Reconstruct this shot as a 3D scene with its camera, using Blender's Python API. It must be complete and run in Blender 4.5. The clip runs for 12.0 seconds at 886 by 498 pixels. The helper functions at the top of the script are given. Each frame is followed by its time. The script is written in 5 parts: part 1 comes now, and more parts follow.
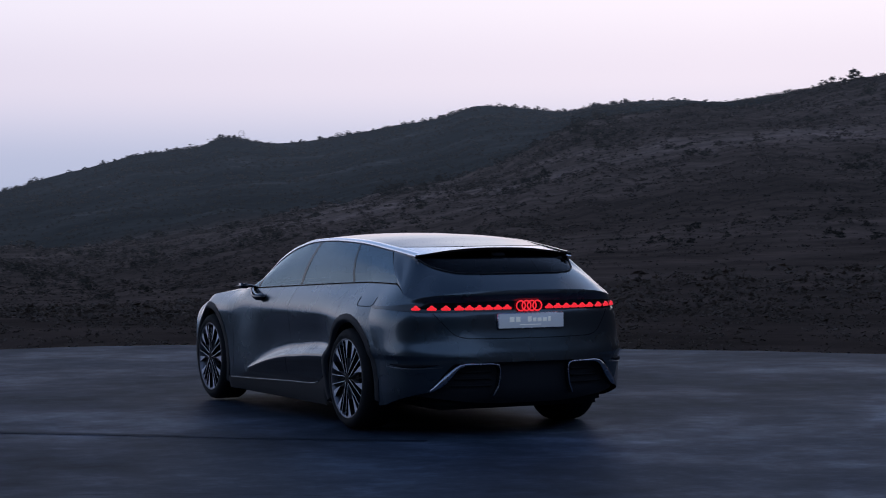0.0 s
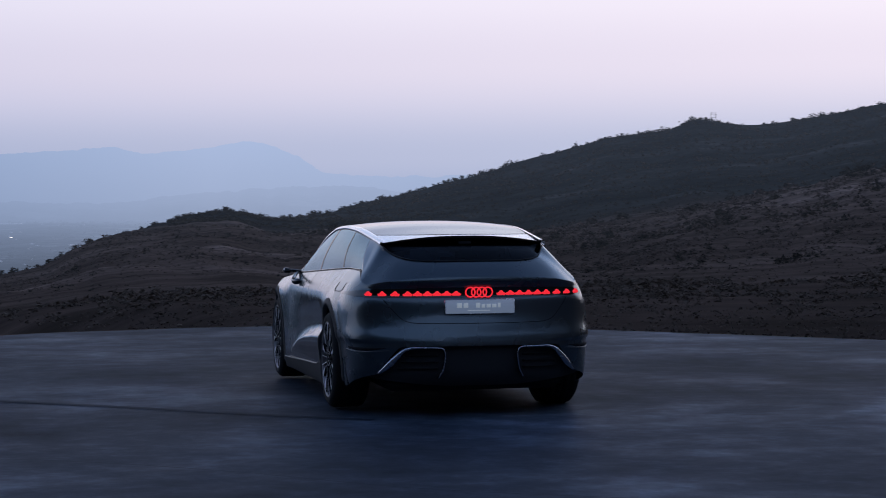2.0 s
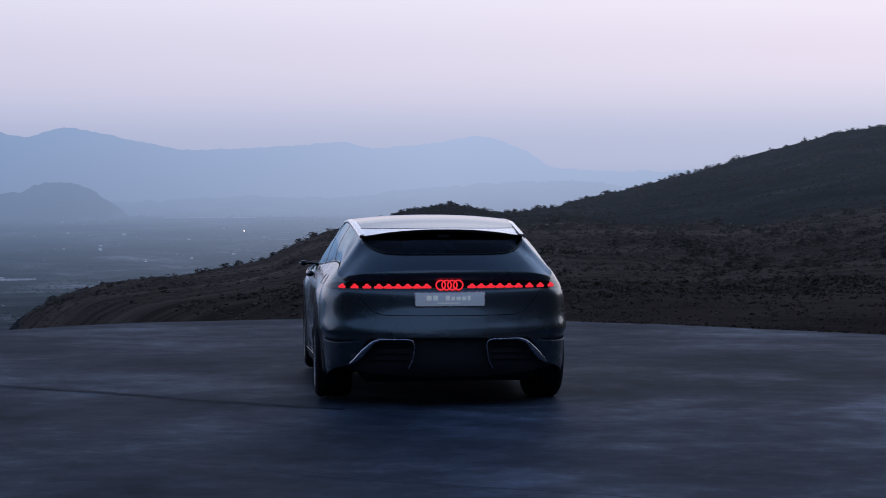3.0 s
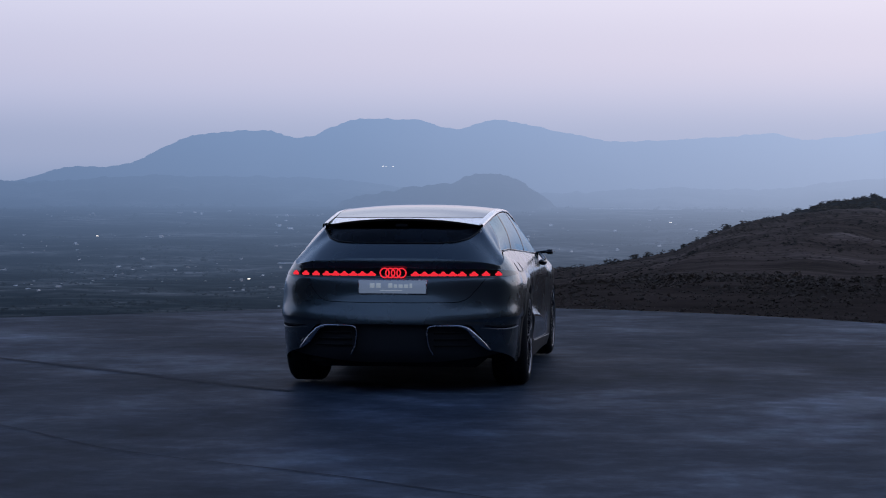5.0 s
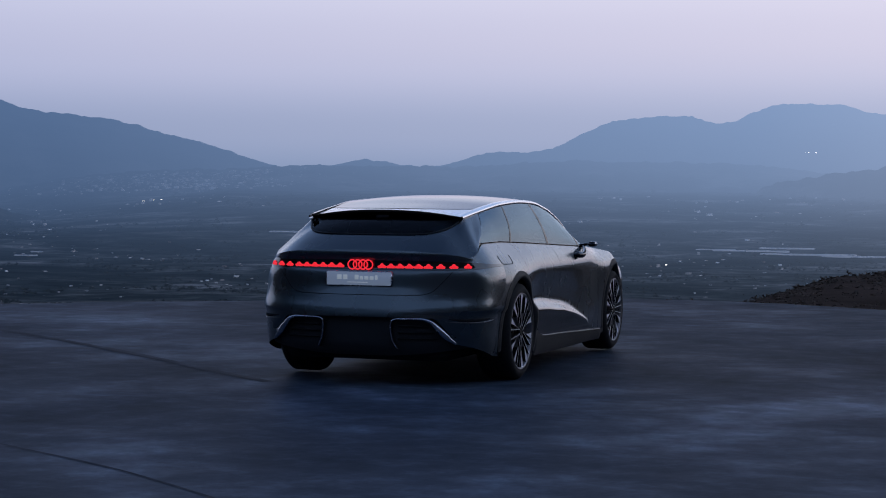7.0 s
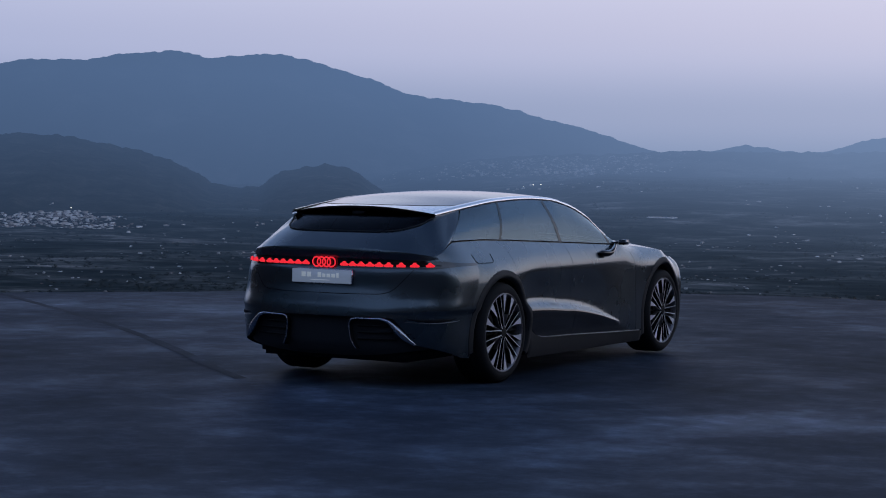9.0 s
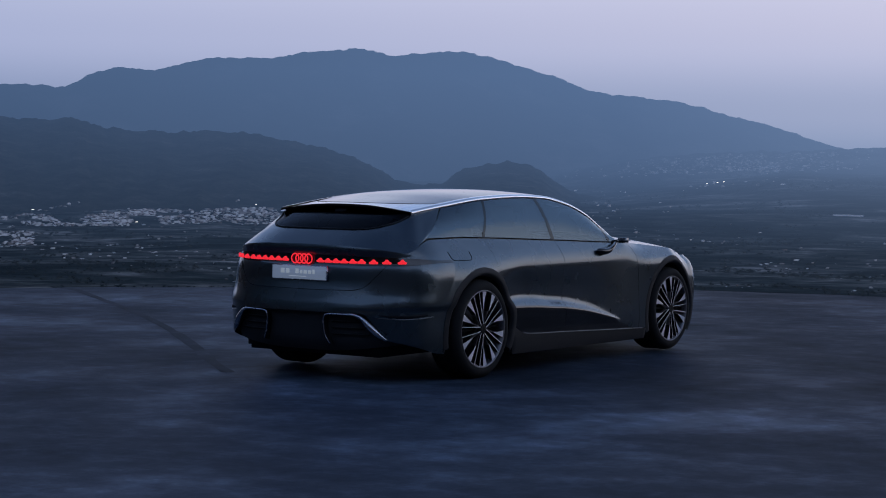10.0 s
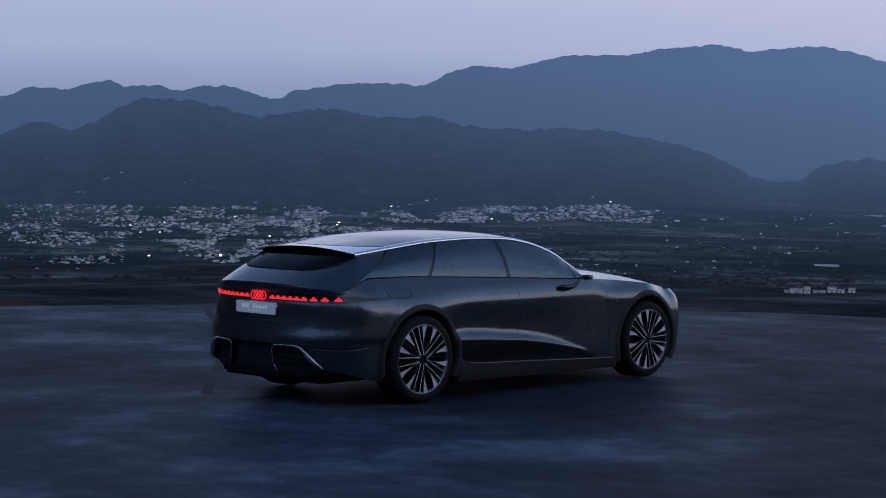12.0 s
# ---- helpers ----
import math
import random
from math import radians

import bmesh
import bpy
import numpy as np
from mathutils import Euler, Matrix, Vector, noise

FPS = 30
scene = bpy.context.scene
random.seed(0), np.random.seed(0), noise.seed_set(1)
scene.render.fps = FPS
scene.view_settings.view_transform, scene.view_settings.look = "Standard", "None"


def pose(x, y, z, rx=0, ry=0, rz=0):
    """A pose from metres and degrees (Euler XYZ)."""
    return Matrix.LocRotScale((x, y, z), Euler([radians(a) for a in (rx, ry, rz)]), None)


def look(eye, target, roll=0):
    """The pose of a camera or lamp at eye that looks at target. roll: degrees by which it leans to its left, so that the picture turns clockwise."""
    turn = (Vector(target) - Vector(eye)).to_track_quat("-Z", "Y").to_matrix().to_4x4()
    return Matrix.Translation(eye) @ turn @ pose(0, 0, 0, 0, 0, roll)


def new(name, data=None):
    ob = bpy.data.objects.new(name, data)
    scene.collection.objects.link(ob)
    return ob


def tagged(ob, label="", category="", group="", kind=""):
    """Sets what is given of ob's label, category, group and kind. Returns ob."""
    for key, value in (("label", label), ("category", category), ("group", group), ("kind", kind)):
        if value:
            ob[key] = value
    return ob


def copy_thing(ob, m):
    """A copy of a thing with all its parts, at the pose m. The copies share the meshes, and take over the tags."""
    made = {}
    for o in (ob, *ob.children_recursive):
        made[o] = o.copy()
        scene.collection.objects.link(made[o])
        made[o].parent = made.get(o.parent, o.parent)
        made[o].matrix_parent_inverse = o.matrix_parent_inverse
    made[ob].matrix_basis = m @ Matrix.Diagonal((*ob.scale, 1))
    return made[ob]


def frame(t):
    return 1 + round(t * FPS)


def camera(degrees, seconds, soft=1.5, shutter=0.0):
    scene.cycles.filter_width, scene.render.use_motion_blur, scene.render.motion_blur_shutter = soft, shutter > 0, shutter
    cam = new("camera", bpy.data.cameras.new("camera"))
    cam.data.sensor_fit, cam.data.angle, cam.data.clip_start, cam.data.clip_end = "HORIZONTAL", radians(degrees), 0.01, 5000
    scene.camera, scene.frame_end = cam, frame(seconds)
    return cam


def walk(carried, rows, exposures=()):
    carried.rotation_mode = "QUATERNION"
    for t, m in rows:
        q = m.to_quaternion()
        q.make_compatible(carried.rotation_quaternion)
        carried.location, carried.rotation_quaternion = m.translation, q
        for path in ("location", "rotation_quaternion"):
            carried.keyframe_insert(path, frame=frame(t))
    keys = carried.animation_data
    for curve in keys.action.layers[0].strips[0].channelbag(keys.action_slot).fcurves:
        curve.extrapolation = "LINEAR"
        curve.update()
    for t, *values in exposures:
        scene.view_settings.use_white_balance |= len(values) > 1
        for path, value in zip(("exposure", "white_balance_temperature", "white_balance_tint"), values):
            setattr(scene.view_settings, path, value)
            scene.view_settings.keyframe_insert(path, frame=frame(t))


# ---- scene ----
cam = camera(25.0, 12.0, soft=1.0, shutter=0.25)
PATH = [
    (0, (-6.341, -12.735, 1.402), (-5.473, -10.933, 1.381), -0.5),
    (0.5, (-5.556, -13.215, 1.405), (-4.8, -11.363, 1.379), -0.5),
    (1, (-4.757, -13.675, 1.409), (-4.115, -11.781, 1.38), -0.5),
    (1.5, (-3.954, -14.088, 1.414), (-3.425, -12.159, 1.382), -0.4),
    (2, (-3.154, -14.433, 1.422), (-2.736, -12.477, 1.387), -0.4),
    (2.5, (-2.297, -14.72, 1.413), (-1.992, -12.744, 1.377), -0.3),
    (3, (-1.408, -14.919, 1.407), (-1.216, -12.929, 1.368), -0.2),
    (5, (2.035, -15.21, 1.391), (1.801, -13.224, 1.344), 0.1),
    (5.5, (2.904, -15.122, 1.394), (2.564, -13.152, 1.343), 0.2),
    (6, (3.711, -14.918, 1.397), (3.268, -12.968, 1.343), 0.3),
    (6.5, (4.476, -14.614, 1.414), (3.928, -12.691, 1.355), 0.3),
    (7, (5.136, -14.259, 1.443), (4.494, -12.366, 1.38), 0.4),
    (9, (7.622, -12.674, 1.544), (6.635, -10.936, 1.463), 0.7),
    (9.5, (8.286, -12.333, 1.522), (7.219, -10.643, 1.441), 0.7),
    (10, (8.987, -12.083, 1.573), (7.846, -10.443, 1.487), 0.7),
    (10.5, (9.778, -11.87, 1.644), (8.562, -10.285, 1.556), 0.7),
    (11, (10.626, -11.693, 1.747), (9.34, -10.163, 1.657), 0.7),
    (11.5, (11.538, -11.504, 1.885), (10.186, -10.033, 1.793), 0.7),
    (12, (12.491, -11.302, 2.02), (11.078, -9.89, 1.927), 0.6),
]
walk(cam, [(t, look(eye, target, roll)) for t, eye, target, roll in PATH])

# ---- light ----
world = bpy.data.worlds.new("dusk_sky")
scene.world = world
world.use_nodes = True
wn, wl = world.node_tree.nodes, world.node_tree.links
wn.clear()
GLOW = (math.sin(radians(85)), math.cos(radians(85)), 0.0)


def ramp_of(nodes, stops, interpolation="EASE"):
    r = nodes.new("ShaderNodeValToRGB")
    r.color_ramp.interpolation = interpolation
    while len(r.color_ramp.elements) < len(stops):
        r.color_ramp.elements.new(0.5)
    for e, (p, c) in zip(r.color_ramp.elements, stops):
        e.position, e.color = p, (*c, 1)
    return r


coord = wn.new("ShaderNodeTexCoord")
split = wn.new("ShaderNodeSeparateXYZ")
wl.new(coord.outputs["Generated"], split.inputs[0])
# dusk sky: bluish haze at the horizon, pink band above it, blue overhead, brighter towards the afterglow
bright = ramp_of(wn, [(0.0, (0.34, 0.41, 0.60)), (0.03, (0.52, 0.55, 0.72)), (0.075, (0.83, 0.75, 0.86)), (0.12, (0.94, 0.86, 0.95)), (0.20, (0.86, 0.88, 1.04)), (0.30, (0.70, 0.76, 0.98)), (0.42, (0.36, 0.51, 0.84)), (0.72, (0.105, 0.165, 0.315)), (1.0, (0.048, 0.085, 0.190))])
dim = ramp_of(wn, [(0.0, (0.16, 0.23, 0.38)), (0.025, (0.22, 0.28, 0.45)), (0.06, (0.35, 0.40, 0.60)), (0.12, (0.52, 0.56, 0.76)), (0.20, (0.48, 0.56, 0.78)), (0.30, (0.33, 0.42, 0.66)), (0.42, (0.20, 0.31, 0.57)), (0.72, (0.080, 0.132, 0.272)), (1.0, (0.048, 0.085, 0.190))])
wl.new(split.outputs["Z"], bright.inputs[0])
wl.new(split.outputs["Z"], dim.inputs[0])
dot = wn.new("ShaderNodeVectorMath")
dot.operation = "DOT_PRODUCT"
dot.inputs[1].default_value = GLOW
wl.new(coord.outputs["Generated"], dot.inputs[0])
side = wn.new("ShaderNodeMapRange")
side.inputs["From Min"].default_value, side.inputs["From Max"].default_value = -0.72, 0.62
wl.new(dot.outputs["Value"], side.inputs["Value"])
blend = wn.new("ShaderNodeMix")
blend.data_type = "RGBA"
wl.new(side.outputs[0], blend.inputs[0])
wl.new(dim.outputs[0], blend.inputs[6])
wl.new(bright.outputs[0], blend.inputs[7])
gradient = wn.new("ShaderNodeBackground")
gradient.inputs["Strength"].default_value = 1.08
boost = wn.new("ShaderNodeMapRange")
boost.interpolation_type = "SMOOTHSTEP"
for key, value in (("From Min", 0.66), ("From Max", 1.0), ("To Min", 1.0), ("To Max", 1.25)):
    boost.inputs[key].default_value = value
wl.new(dot.outputs["Value"], boost.inputs["Value"])
glare = wn.new("ShaderNodeVectorMath")
glare.operation = "SCALE"
wl.new(blend.outputs[2], glare.inputs[0])
wl.new(boost.outputs[0], glare.inputs["Scale"])
wl.new(glare.outputs[0], gradient.inputs["Color"])
air = wn.new("ShaderNodeTexSky")
air.sky_type = "NISHITA"
air.sun_disc = False
air.sun_elevation, air.sun_rotation = radians(0.5), radians(85)
thin = wn.new("ShaderNodeBackground")
thin.inputs["Strength"].default_value = 0.002
wl.new(air.outputs[0], thin.inputs["Color"])
both = wn.new("ShaderNodeAddShader")
wl.new(gradient.outputs[0], both.inputs[0])
wl.new(thin.outputs[0], both.inputs[1])
wl.new(both.outputs[0], wn.new("ShaderNodeOutputWorld").inputs[0])
# the afterglow itself, very wide and weak
sun = new("afterglow", bpy.data.lights.new("afterglow", "SUN"))
sun.data.energy, sun.data.angle, sun.data.color = 0.1, radians(60), (1.0, 0.88, 0.92)
sun.matrix_world = look((0, 0, 0), (-GLOW[0], -GLOW[1], -0.55))


# ---- materials ----
def material(name, base=(0.5, 0.5, 0.5), rough=0.6, metal=0.0, coat=0.0, spec=0.5, coat_rough=0.03):
    m = bpy.data.materials.new(name)
    m.use_nodes = True
    p = m.node_tree.nodes["Principled BSDF"]
    p.inputs["Base Color"].default_value = (*base, 1)
    p.inputs["Roughness"].default_value = rough
    p.inputs["Metallic"].default_value = metal
    p.inputs["Coat Weight"].default_value = coat
    p.inputs["Coat Roughness"].default_value = coat_rough
    p.inputs["Specular IOR Level"].default_value = spec
    return m


def noise_of(m, scale, detail=4.0, rough=0.55, stretch=(1, 1, 1), space="Object", turn=0.0):
    n, l = m.node_tree.nodes, m.node_tree.links
    c, p, t = n.new("ShaderNodeTexCoord"), n.new("ShaderNodeMapping"), n.new("ShaderNodeTexNoise")
    p.inputs["Scale"].default_value = stretch
    p.inputs["Rotation"].default_value = (0, 0, turn)
    t.inputs["Scale"].default_value, t.inputs["Detail"].default_value, t.inputs["Roughness"].default_value = scale, detail, rough
    l.new(c.outputs[space], p.inputs["Vector"])
    l.new(p.outputs[0], t.inputs["Vector"])
    return t.outputs["Fac"]


def colours(m, fac, stops):
    r = ramp_of(m.node_tree.nodes, stops, "LINEAR")
    m.node_tree.links.new(fac, r.inputs[0])
    return r.outputs[0]


def mixed(m, fac, a, b, kind="MIX"):
    x = m.node_tree.nodes.new("ShaderNodeMix")
    x.data_type, x.blend_type = "RGBA", kind
    l = m.node_tree.links
    for socket, v in ((x.inputs[0], fac), (x.inputs[6], a), (x.inputs[7], b)):
        if isinstance(v, (int, float)):
            socket.default_value = v
        elif isinstance(v, tuple):
            socket.default_value = (*v, 1)
        else:
            l.new(v, socket)
    return x.outputs[2]


def maths(m, op, a, b=0.0):
    x = m.node_tree.nodes.new("ShaderNodeMath")
    x.operation = op
    for socket, v in zip(x.inputs, (a, b)):
        if isinstance(v, (int, float)):
            socket.default_value = v
        else:
            m.node_tree.links.new(v, socket)
    return x.outputs[0]


def bumped(m, fac, strength, distance):
    b = m.node_tree.nodes.new("ShaderNodeBump")
    b.inputs["Strength"].default_value, b.inputs["Distance"].default_value = strength, distance
    m.node_tree.links.new(fac, b.inputs["Height"])
    m.node_tree.links.new(b.outputs[0], m.node_tree.nodes["Principled BSDF"].inputs["Normal"])


def feed(m, name, out):
    m.node_tree.links.new(out, m.node_tree.nodes["Principled BSDF"].inputs[name])


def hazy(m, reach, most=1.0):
    """Paints dusk haze into a material as glow growing with distance from the lookout."""
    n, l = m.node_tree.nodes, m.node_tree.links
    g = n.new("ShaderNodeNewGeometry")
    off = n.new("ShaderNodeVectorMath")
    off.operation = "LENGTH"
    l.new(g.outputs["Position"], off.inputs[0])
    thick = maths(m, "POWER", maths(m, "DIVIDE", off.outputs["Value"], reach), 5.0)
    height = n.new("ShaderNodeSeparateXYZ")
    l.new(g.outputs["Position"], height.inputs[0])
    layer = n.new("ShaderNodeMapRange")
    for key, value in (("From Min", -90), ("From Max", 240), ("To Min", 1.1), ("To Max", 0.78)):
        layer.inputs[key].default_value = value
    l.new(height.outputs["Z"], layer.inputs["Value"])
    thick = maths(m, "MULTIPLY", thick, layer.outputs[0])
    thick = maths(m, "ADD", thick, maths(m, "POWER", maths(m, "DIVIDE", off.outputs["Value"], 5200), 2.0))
    # extra haze glow painted in close by, lifting the near slope's darks
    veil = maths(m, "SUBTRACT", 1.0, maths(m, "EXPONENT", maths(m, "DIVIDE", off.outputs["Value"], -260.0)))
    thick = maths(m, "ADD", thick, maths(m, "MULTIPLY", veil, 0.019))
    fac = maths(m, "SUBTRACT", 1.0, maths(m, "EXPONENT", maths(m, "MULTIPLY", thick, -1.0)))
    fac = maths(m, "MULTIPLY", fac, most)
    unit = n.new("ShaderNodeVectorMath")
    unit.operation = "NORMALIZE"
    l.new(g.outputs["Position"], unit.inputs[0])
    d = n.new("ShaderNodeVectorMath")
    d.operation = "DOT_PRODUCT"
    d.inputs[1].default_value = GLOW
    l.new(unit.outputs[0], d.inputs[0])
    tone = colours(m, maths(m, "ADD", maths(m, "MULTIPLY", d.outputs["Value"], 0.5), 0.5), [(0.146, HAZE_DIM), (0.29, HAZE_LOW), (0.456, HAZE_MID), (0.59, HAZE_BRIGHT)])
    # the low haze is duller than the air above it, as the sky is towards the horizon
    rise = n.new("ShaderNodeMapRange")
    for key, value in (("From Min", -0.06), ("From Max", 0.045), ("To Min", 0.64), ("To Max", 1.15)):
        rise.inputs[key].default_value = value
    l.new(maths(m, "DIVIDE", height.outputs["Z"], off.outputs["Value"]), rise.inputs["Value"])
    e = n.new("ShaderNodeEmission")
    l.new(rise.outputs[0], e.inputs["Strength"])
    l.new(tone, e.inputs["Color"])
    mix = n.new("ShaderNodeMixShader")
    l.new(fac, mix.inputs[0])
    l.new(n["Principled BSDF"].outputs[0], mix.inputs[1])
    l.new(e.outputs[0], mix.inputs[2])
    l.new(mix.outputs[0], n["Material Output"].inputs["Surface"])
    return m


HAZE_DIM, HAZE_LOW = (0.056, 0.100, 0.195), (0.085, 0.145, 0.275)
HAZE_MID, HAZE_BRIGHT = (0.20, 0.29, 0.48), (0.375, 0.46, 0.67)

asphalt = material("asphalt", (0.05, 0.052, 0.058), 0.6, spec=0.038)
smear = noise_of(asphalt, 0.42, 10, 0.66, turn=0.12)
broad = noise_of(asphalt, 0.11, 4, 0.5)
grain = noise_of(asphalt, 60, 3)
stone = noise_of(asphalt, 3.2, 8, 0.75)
# tones hold the blue cast of dusk light on top of the asphalt's grey
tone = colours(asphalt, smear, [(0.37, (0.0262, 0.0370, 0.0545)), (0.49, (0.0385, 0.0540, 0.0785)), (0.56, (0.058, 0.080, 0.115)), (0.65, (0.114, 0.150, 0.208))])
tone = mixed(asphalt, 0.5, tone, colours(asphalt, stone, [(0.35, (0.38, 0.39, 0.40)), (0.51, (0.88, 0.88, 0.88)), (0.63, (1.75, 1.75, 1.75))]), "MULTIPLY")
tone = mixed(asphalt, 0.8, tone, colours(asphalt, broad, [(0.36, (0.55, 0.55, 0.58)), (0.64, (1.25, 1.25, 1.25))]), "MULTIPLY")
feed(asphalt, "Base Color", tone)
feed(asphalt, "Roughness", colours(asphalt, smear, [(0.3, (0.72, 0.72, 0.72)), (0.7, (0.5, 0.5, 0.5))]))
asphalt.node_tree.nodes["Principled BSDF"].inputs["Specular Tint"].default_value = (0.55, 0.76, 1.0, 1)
bumped(asphalt, mixed(asphalt, 0.5, grain, stone), 0.35, 0.006)

# tar tones are given the same blue dusk cast as the asphalt
tar = material("tar", (0.0120, 0.0200, 0.0350), 0.66, spec=0.038)
feed(tar, "Base Color", colours(tar, noise_of(tar, 1.3, 8, 0.72), [(0.36, (0.0190, 0.0260, 0.0375)), (0.52, (0.0310, 0.0425, 0.0610)), (0.66, (0.052, 0.069, 0.097))]))
bumped(tar, noise_of(tar, 25, 4), 0.3, 0.006)

land = material("dry_hill_land", (0.06, 0.055, 0.05), 0.95, spec=0.0)
patch = noise_of(land, 0.012, 9, 0.66, (1, 1, 2))
scrub = noise_of(land, 0.16, 7, 0.68)
dirt = noise_of(land, 1.4, 5, 0.6)
tone = colours(land, patch, [(0.36, (0.072, 0.054, 0.044)), (0.47, (0.112, 0.081, 0.066)), (0.57, (0.175, 0.128, 0.105)), (0.66, (0.33, 0.245, 0.21))])
tone = mixed(land, 0.85, tone, colours(land, scrub, [(0.38, (0.45, 0.45, 0.42)), (0.54, (0.85, 0.82, 0.8)), (0.72, (1.25, 1.18, 1.12))]), "MULTIPLY")
tone = mixed(land, 0.25, tone, colours(land, dirt, [(0.3, (0.45, 0.45, 0.45)), (0.7, (1.35, 1.35, 1.35))]), "MULTIPLY")
# green scrub covers the higher slope behind the spur
place = land.node_tree.nodes.new("ShaderNodeNewGeometry")
away = land.node_tree.nodes.new("ShaderNodeVectorMath")
away.operation = "LENGTH"
land.node_tree.links.new(place.outputs["Position"], away.inputs[0])
cover = land.node_tree.nodes.new("ShaderNodeMapRange")
cover.inputs["From Min"].default_value, cover.inputs["From Max"].default_value = 440, 560
land.node_tree.links.new(away.outputs["Value"], cover.inputs["Value"])
green = colours(land, noise_of(land, 0.02, 10, 0.74, (1, 1, 2)), [(0.36, (0.018, 0.021, 0.020)), (0.50, (0.032, 0.035, 0.032)), (0.60, (0.052, 0.052, 0.047)), (0.70, (0.11, 0.104, 0.096))])
tone = mixed(land, cover.outputs[0], tone, green)
feed(land, "Base Color", tone)
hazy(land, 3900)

valley_land = material("valley_fields", (0.06, 0.06, 0.05), 0.95, spec=0.0)
fields = noise_of(valley_land, 0.006, 10, 0.72)
plots = valley_land.node_tree.nodes.new("ShaderNodeTexVoronoi")
plots.inputs["Scale"].default_value = 0.011
valley_land.node_tree.links.new(valley_land.node_tree.nodes["Texture Coordinate"].outputs["Object"], plots.inputs["Vector"])
shade = valley_land.node_tree.nodes.new("ShaderNodeSeparateXYZ")
valley_land.node_tree.links.new(plots.outputs["Color"], shade.inputs[0])
tone = colours(valley_land, fields, [(0.36, (0.012, 0.017, 0.018)), (0.48, (0.030, 0.038, 0.038)), (0.56, (0.080, 0.084, 0.082)), (0.68, (0.30, 0.295, 0.29))])
tone = mixed(valley_land, 0.8, tone, colours(valley_land, shade.outputs[0], [(0.0, (0.6, 0.64, 0.6)), (0.6, (0.95, 0.95, 0.92)), (1.0, (1.5, 1.45, 1.4))]), "MULTIPLY")
feed(valley_land, "Base Color", tone)
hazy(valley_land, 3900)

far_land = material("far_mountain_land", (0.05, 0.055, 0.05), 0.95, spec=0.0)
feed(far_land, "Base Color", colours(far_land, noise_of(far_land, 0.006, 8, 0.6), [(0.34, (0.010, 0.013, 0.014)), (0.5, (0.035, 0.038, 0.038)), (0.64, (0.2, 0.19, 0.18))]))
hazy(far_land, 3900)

bush_leaf = material("bush_foliage", (0.03, 0.035, 0.026), 0.9, spec=0.0)
island = bush_leaf.node_tree.nodes.new("ShaderNodeNewGeometry")
tone = colours(bush_leaf, island.outputs["Random Per Island"], [(0.0, (0.038, 0.036, 0.030)), (0.6, (0.060, 0.053, 0.044)), (1.0, (0.10, 0.080, 0.066))])
tone = mixed(bush_leaf, 0.9, tone, colours(bush_leaf, noise_of(bush_leaf, 0.022, 4, 0.6), [(0.36, (0.6, 0.62, 0.6)), (0.64, (1.35, 1.3, 1.25))]), "MULTIPLY")
feed(bush_leaf, "Base Color", mixed(bush_leaf, 0.6, tone, colours(bush_leaf, noise_of(bush_leaf, 0.6, 4), [(0.3, (0.5, 0.5, 0.5)), (0.7, (1.3, 1.3, 1.2))]), "MULTIPLY"))
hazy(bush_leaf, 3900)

scrub_leaf = material("dry_scrub", (0.06, 0.05, 0.04), 0.9, spec=0.0)
island = scrub_leaf.node_tree.nodes.new("ShaderNodeNewGeometry")
blend_in = maths(scrub_leaf, "ADD", maths(scrub_leaf, "MULTIPLY", island.outputs["Random Per Island"], 0.45), maths(scrub_leaf, "MULTIPLY", noise_of(scrub_leaf, 0.03, 5, 0.62), 0.55))
tone = colours(scrub_leaf, blend_in, [(0.25, (0.042, 0.036, 0.029)), (0.48, (0.080, 0.061, 0.050)), (0.62, (0.130, 0.096, 0.079)), (0.80, (0.23, 0.17, 0.14))])
feed(scrub_leaf, "Base Color", tone)
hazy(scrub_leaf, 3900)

valley_leaf = material("valley_foliage", (0.03, 0.038, 0.03), 0.9, spec=0.0)
feed(valley_leaf, "Base Color", colours(valley_leaf, noise_of(valley_leaf, 0.05, 3), [(0.3, (0.018, 0.024, 0.021)), (0.7, (0.038, 0.044, 0.038))]))
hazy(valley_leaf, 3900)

house_wall = material("whitewashed_wall", (0.6, 0.58, 0.56), 0.9)
kind_of = house_wall.node_tree.nodes.new("ShaderNodeNewGeometry")
shade_of = maths(house_wall, "ADD", maths(house_wall, "MULTIPLY", noise_of(house_wall, 0.02, 2), 0.55), maths(house_wall, "MULTIPLY", kind_of.outputs["Random Per Island"], 0.42))
feed(house_wall, "Base Color", colours(house_wall, shade_of, [(0.28, (0.12, 0.10, 0.095)), (0.42, (0.34, 0.32, 0.31)), (0.62, (0.74, 0.74, 0.74))]))
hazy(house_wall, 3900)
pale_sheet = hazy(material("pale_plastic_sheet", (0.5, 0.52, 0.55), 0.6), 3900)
lamp_glow = bpy.data.materials.new("far_lamp_glow")
lamp_glow.use_nodes = True
lamp_glow.node_tree.nodes["Principled BSDF"].inputs["Emission Color"].default_value = (1.0, 0.9, 0.8, 1)
lamp_glow.node_tree.nodes["Principled BSDF"].inputs["Emission Strength"].default_value = 2.5


